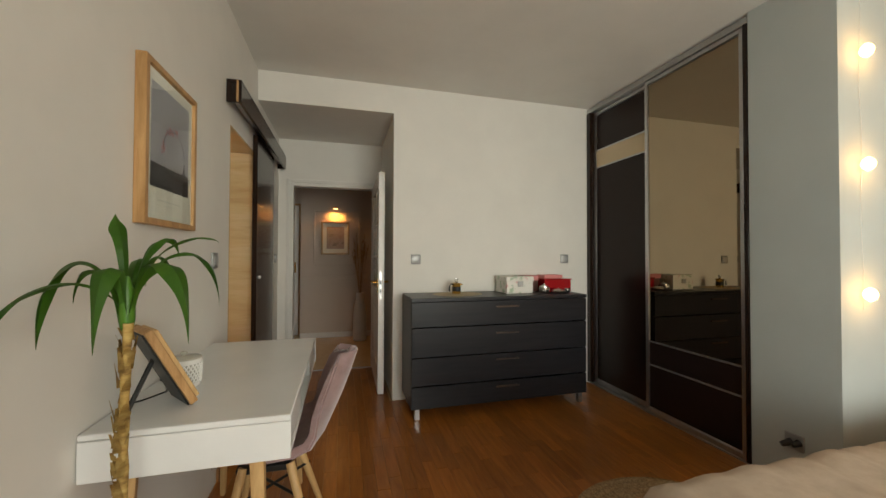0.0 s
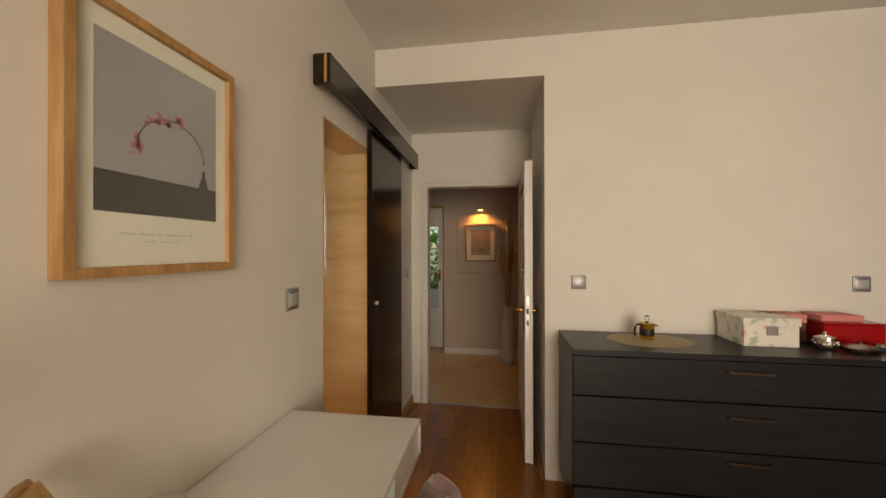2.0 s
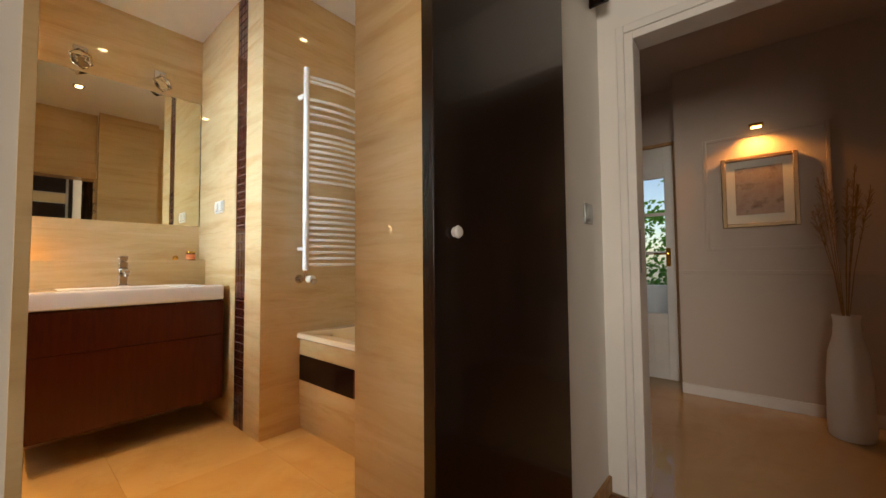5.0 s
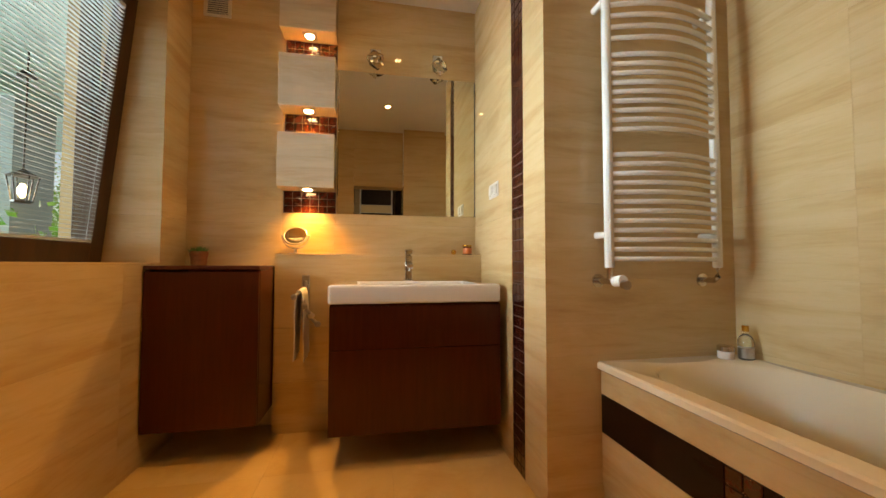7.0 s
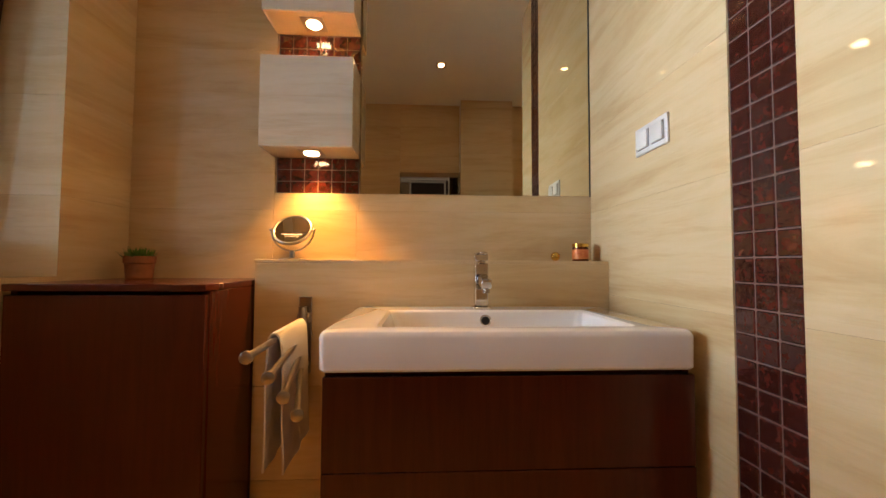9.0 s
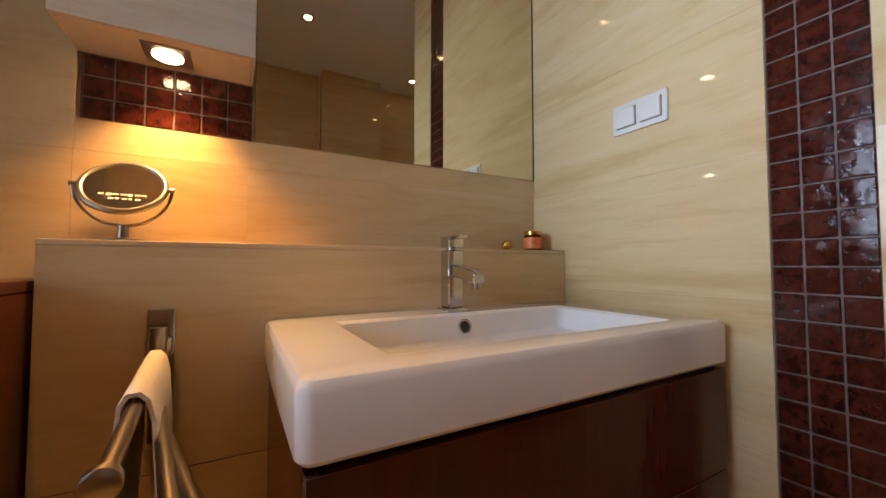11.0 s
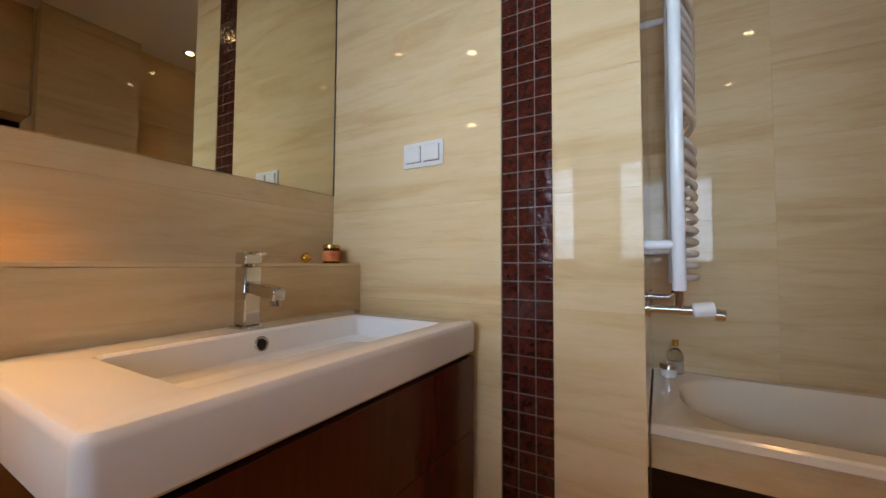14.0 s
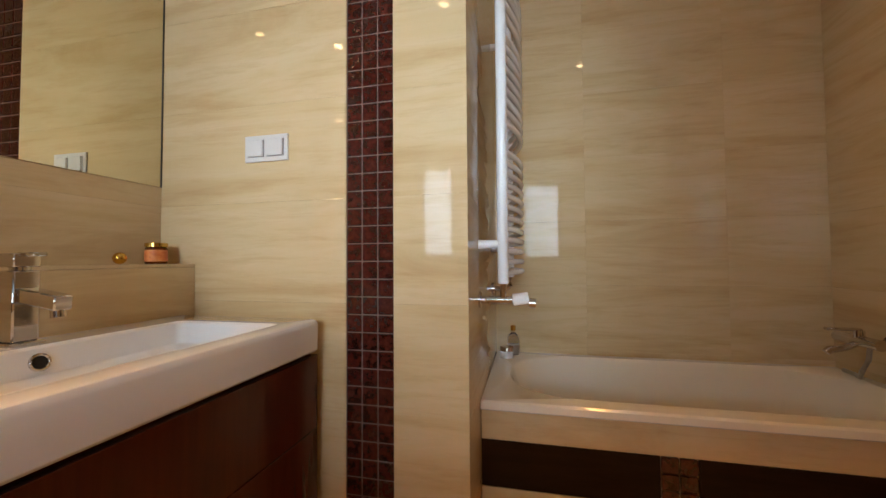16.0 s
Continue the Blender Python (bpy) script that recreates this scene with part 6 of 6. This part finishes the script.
for i, (cx, cy, rx, ry, h) in enumerate(((-0.9, 8.6, 1.0, 0.6, 2.4), (0.3, 9.4, 1.2, 0.7, 2.7), (-2.2, 9.8, 1.2, 0.8, 2.8))):
    hedge("garden_shrub", cx, cy, rx, ry, h, 1700, i + 11, -0.1)

for i, (cx, cy, rx, ry, h) in enumerate(((-2.0, -9.5, 1.6, 1.0, 3.6), (-8.5, -9.0, 2.6, 1.4, 4.2), (-5.6, -10.0, 2.2, 1.2, 4.0))):
    hedge("garden_shrub", cx, cy, rx, ry, h, 2600, i + 21)


def garden_tree(x, y, z0, seed):
    """A young tree: tapered trunk, forked limbs and a loose crown of small leaves."""
    rnd = random.Random(seed)
    t = thing("garden_tree", (x, y, z0), "young garden tree with a loose green crown", "tree")
    part("trunk", tube([(x, y, z0), (x + 0.05, y, z0 + 0.9), (x - 0.02, y + 0.05, z0 + 1.8), (x + 0.06, y, z0 + 3.0)], 0.075, 10, taper=(1.0, 0.8, 0.6, 0.3)), M_BARK, t)
    vs, fs = [], []
    for k in range(13):
        a, h = k * 2.4 + rnd.uniform(-0.4, 0.4), 1.15 + 0.15 * k
        reach = rnd.uniform(0.6, 1.3)
        b = Vector((x, y, z0 + h))
        e = b + Vector((math.cos(a) * reach, 0.6 * math.sin(a) * reach, rnd.uniform(0.25, 0.7)))
        m = b.lerp(e, 0.5) + Vector((0, 0, 0.08))
        part("limb", tube([b, m, e], 0.022, 6, taper=(1.0, 0.7, 0.3)), M_BARK, t)
        for i in range(80):
            u = rnd.uniform(0.25, 1.08)
            p = b.lerp(e, u) + Vector((rnd.gauss(0, 0.13), rnd.gauss(0, 0.13), rnd.gauss(0, 0.12)))
            d = Vector((rnd.uniform(-1, 1), rnd.uniform(-1, 1), rnd.uniform(-0.8, 0.5))).normalized()
            w = d.orthogonal().normalized() * rnd.uniform(0.014, 0.026)
            l = rnd.uniform(0.05, 0.085)
            n = len(vs)
            vs += [p, p + d * l * 0.45 + w, p + d * l, p + d * l * 0.45 - w]
            fs.append((n, n + 1, n + 2, n + 3))
    me = bpy.data.meshes.new("crown")
    me.from_pydata([v - Vector((x, y, z0)) for v in vs], [], fs)
    me.materials.append(M_GARDEN)
    ob = new("crown", me)
    ob.parent = t
    ob["kind"] = "stuff"


M_BARK = varied("grey_brown_bark", [(0.3, (0.06, 0.045, 0.03)), (0.7, (0.14, 0.11, 0.08))], 18, stretch=(1, 1, 0.3), rough=0.9, bumpy=0.6)
garden_tree(-1.85, -3.1, -0.35, 31)


def downlight(x, y, power=9.0):
    t = thing("ceiling_downlight", (x, y, Z2), "square recessed ceiling spotlight, lit warm", "downlight", "bathroom downlights")
    part("plate", boxes((x - 0.042, x + 0.042, y - 0.042, y + 0.042, Z2 - 0.005, Z2 - 0.0005), bev=0.001), M_NICKEL, t)
    part("bulb", turned([(0.024, -0.008), (0.026, -0.007), (0.026, -0.0045)], (x, y, Z2), 20), M_LIT, t)
    lamp("downlight_beam", "SPOT", look((x, y, Z2 - 0.014), (x, y + 0.001, 0)), power, WARM, spot=66, blend=1.0, radius=0.025)


for dx, dy, power in ((-1.05, 3.05, 74.0), (-1.05, 2.15, 72.0), (-2.05, 2.25, 76.0), (-2.05, 3.10, 24.0), (-1.25, 4.10, 9.0), (-0.55, 4.10, 17.0)):
    downlight(dx, dy, power)

# ---- pieces of walls and floors ----
W = {o.name: o for o in scene.objects if o.name.startswith("wall_bathroom")}
# mirror wall: above and beside the mirror, behind the boxes
tile_wall(W["wall_bathroom_west"], "x", MX, 1, 1.78, CY, 0.0, Z2, 0.98, 2.65,
          holes=((2.3255, CY, 0.0, 1.049), (2.6595, CY, 1.324, 2.286), (2.327, 2.659, 1.324, Z2)))
for z0, rows in ((1.3245, 3), (1.802, 3), (2.292, 3)):
    pz = 0.0470 if z0 < 1.5 else 0.0535
    mosaic(W["wall_bathroom_west"], "x", MX + 0.001, 1, 2.336, z0, 6, rows, 0.0535, pz)
for z0, z1 in ((1.3245, 1.466), (1.802, 1.966), (2.292, 2.452)):
    part("mosaic_grout", boxes((MX - 0.0105, MX - 0.0018, 2.334, 2.658, z0, z1)), M_MGROUT, W["wall_bathroom_west"])
# the wall with the stripe
part("mosaic_grout", boxes((-2.0625, -1.9105, CY + 0.0035, CY + 0.0108, 0.0, Z2)), M_MGROUT, W["wall_bathroom_block"])
tile_wall(W["wall_bathroom_block"], "y", CY, -1, MX, -2.063, 0.0, Z2, 0.98, MX)
tile_wall(W["wall_bathroom_block"], "y", CY, -1, -1.910, RX - 0.0005, 0.0, Z2, 0.98, -1.910)
mosaic(W["wall_bathroom_block"], "y", CY + 0.001, -1, -2.062, -0.006, 3, 52, 0.0507, 0.0535)
tile_wall(W["wall_bathroom_block"], "x", RX, 1, CY + 0.0005, 4.53, 0.0, Z2, 0.98, CY)
tile_wall(W["wall_bathroom_north"], "y", 4.53, -1, RX, -0.227, 0.0, Z2, 0.62, -1.24)
tile_wall(W["wall_bathroom_pillar"], "x", -0.227, -1, 3.83, 4.53, 0.0, Z2, 0.98, 3.83)
tile_wall(W["wall_bathroom_pillar"], "x", -0.355, -1, 3.289, 3.842, 0.0, Z2, 0.98, 3.0)
tile_wall(W["wall_bathroom_pillar"], "y", 3.289, -1, -0.355, 0.002, 0.0, 2.039, 0.98, -0.355, step=9.0)
tile_wall(W["wall_bathroom_pillar"], "y", 3.842, 1, -0.355, -0.227, 0.0, Z2, 0.98, -0.355)
tile_wall(W["wall_bathroom_south"], "y", 1.78, 1, MX, -0.2, 0.0, Z2, 0.98, -2.2, holes=((-2.49, -1.05, 1.002, 2.459),))
tile_wall(W["wall_bathroom_south"], "x", -2.49, 1, 1.40, 1.7795, 1.003, 2.459, 0.98, 1.0)
tile_wall(W["wall_bathroom_south"], "x", -1.05, -1, 1.40, 1.7795, 1.003, 2.459, 0.98, 1.0)
part("sill_tile", boxes((-2.49, -1.05, 1.40, 1.781, 0.992, 1.003), bev=0.001), M_TRAV, W["wall_bathroom_south"])
part("niche_head_tile", boxes((-2.49, -1.05, 1.40, 1.7795, 2.459, 2.470), bev=0.001), M_TRAV, W["wall_bathroom_south"])
ww = [o for o in scene.objects if o.name == "wall_west"][0]
tile_wall(ww, "x", -0.211, -1, 1.78, 3.289, 0.0, Z2, 0.98, 1.66, holes=((2.641, 3.289, 0.0, 2.039),))
tile_wall(ww, "y", 2.641, 1, -0.211, 0.002, 0.0, 2.039, 0.98, -0.211, step=9.0)
part("head_tile", boxes((-0.211, 0.002, 2.6415, 3.2885, 2.039, 2.0495), bev=0.001), M_TRAV, ww)
# bathroom floor: large stone tiles
fb = [o for o in scene.objects if o.name == "floor_bathroom_bed"][0]
for xa, xb in zip(cuts(-2.765, -0.212, 0.6, -2.765), cuts(-2.765, -0.212, 0.6, -2.765)[1:]):
    for ya, yb in zip(cuts(1.78, 4.53, 0.6, 1.2), cuts(1.78, 4.53, 0.6, 1.2)[1:]):
        placed("floor_tile", tile_mesh(xb - xa - 0.0008, yb - ya - 0.0008, 0.008, M_FLOORTILE, 0.0003), ((xa + xb) / 2, (ya + yb) / 2, -0.004), fb)
placed("floor_tile", tile_mesh(0.206, 0.645, 0.008, M_FLOORTILE, 0.0008), (-0.106, 2.965, -0.004), fb)
# parquet
fl = [o for o in scene.objects if o.name == "floor"][0]
rnd = random.Random(5)
PL, PW = 0.46, 0.071
far_bm = bmesh.new()
for i in range(int(3.64 / PW)):
    x = 0.003 + (i + 0.5) * PW
    y = -2.69 - rnd.uniform(0, PL)
    while y < 4.39:
        a, b = max(y, -2.69), min(y + PL, 4.393 if x < 1.09 else 3.367)
        if x > 3.05:
            b = min(b, 1.385)
        if b - a > 0.03:
            if a > 1.05:
                placed("plank", tile_mesh(PW - 0.0008, b - a - 0.001, 0.012, M_PARQ, 0.0005), (x, (a + b) / 2, -0.006), fl)
            else:
                box(far_bm, x - PW / 2 + 0.0004, x + PW / 2 - 0.0004, a + 0.0005, b - 0.0005, -0.012, 0.0)
        y += PL
part("planks", far_bm, M_PARQ, fl)["kind"] = "stuff"
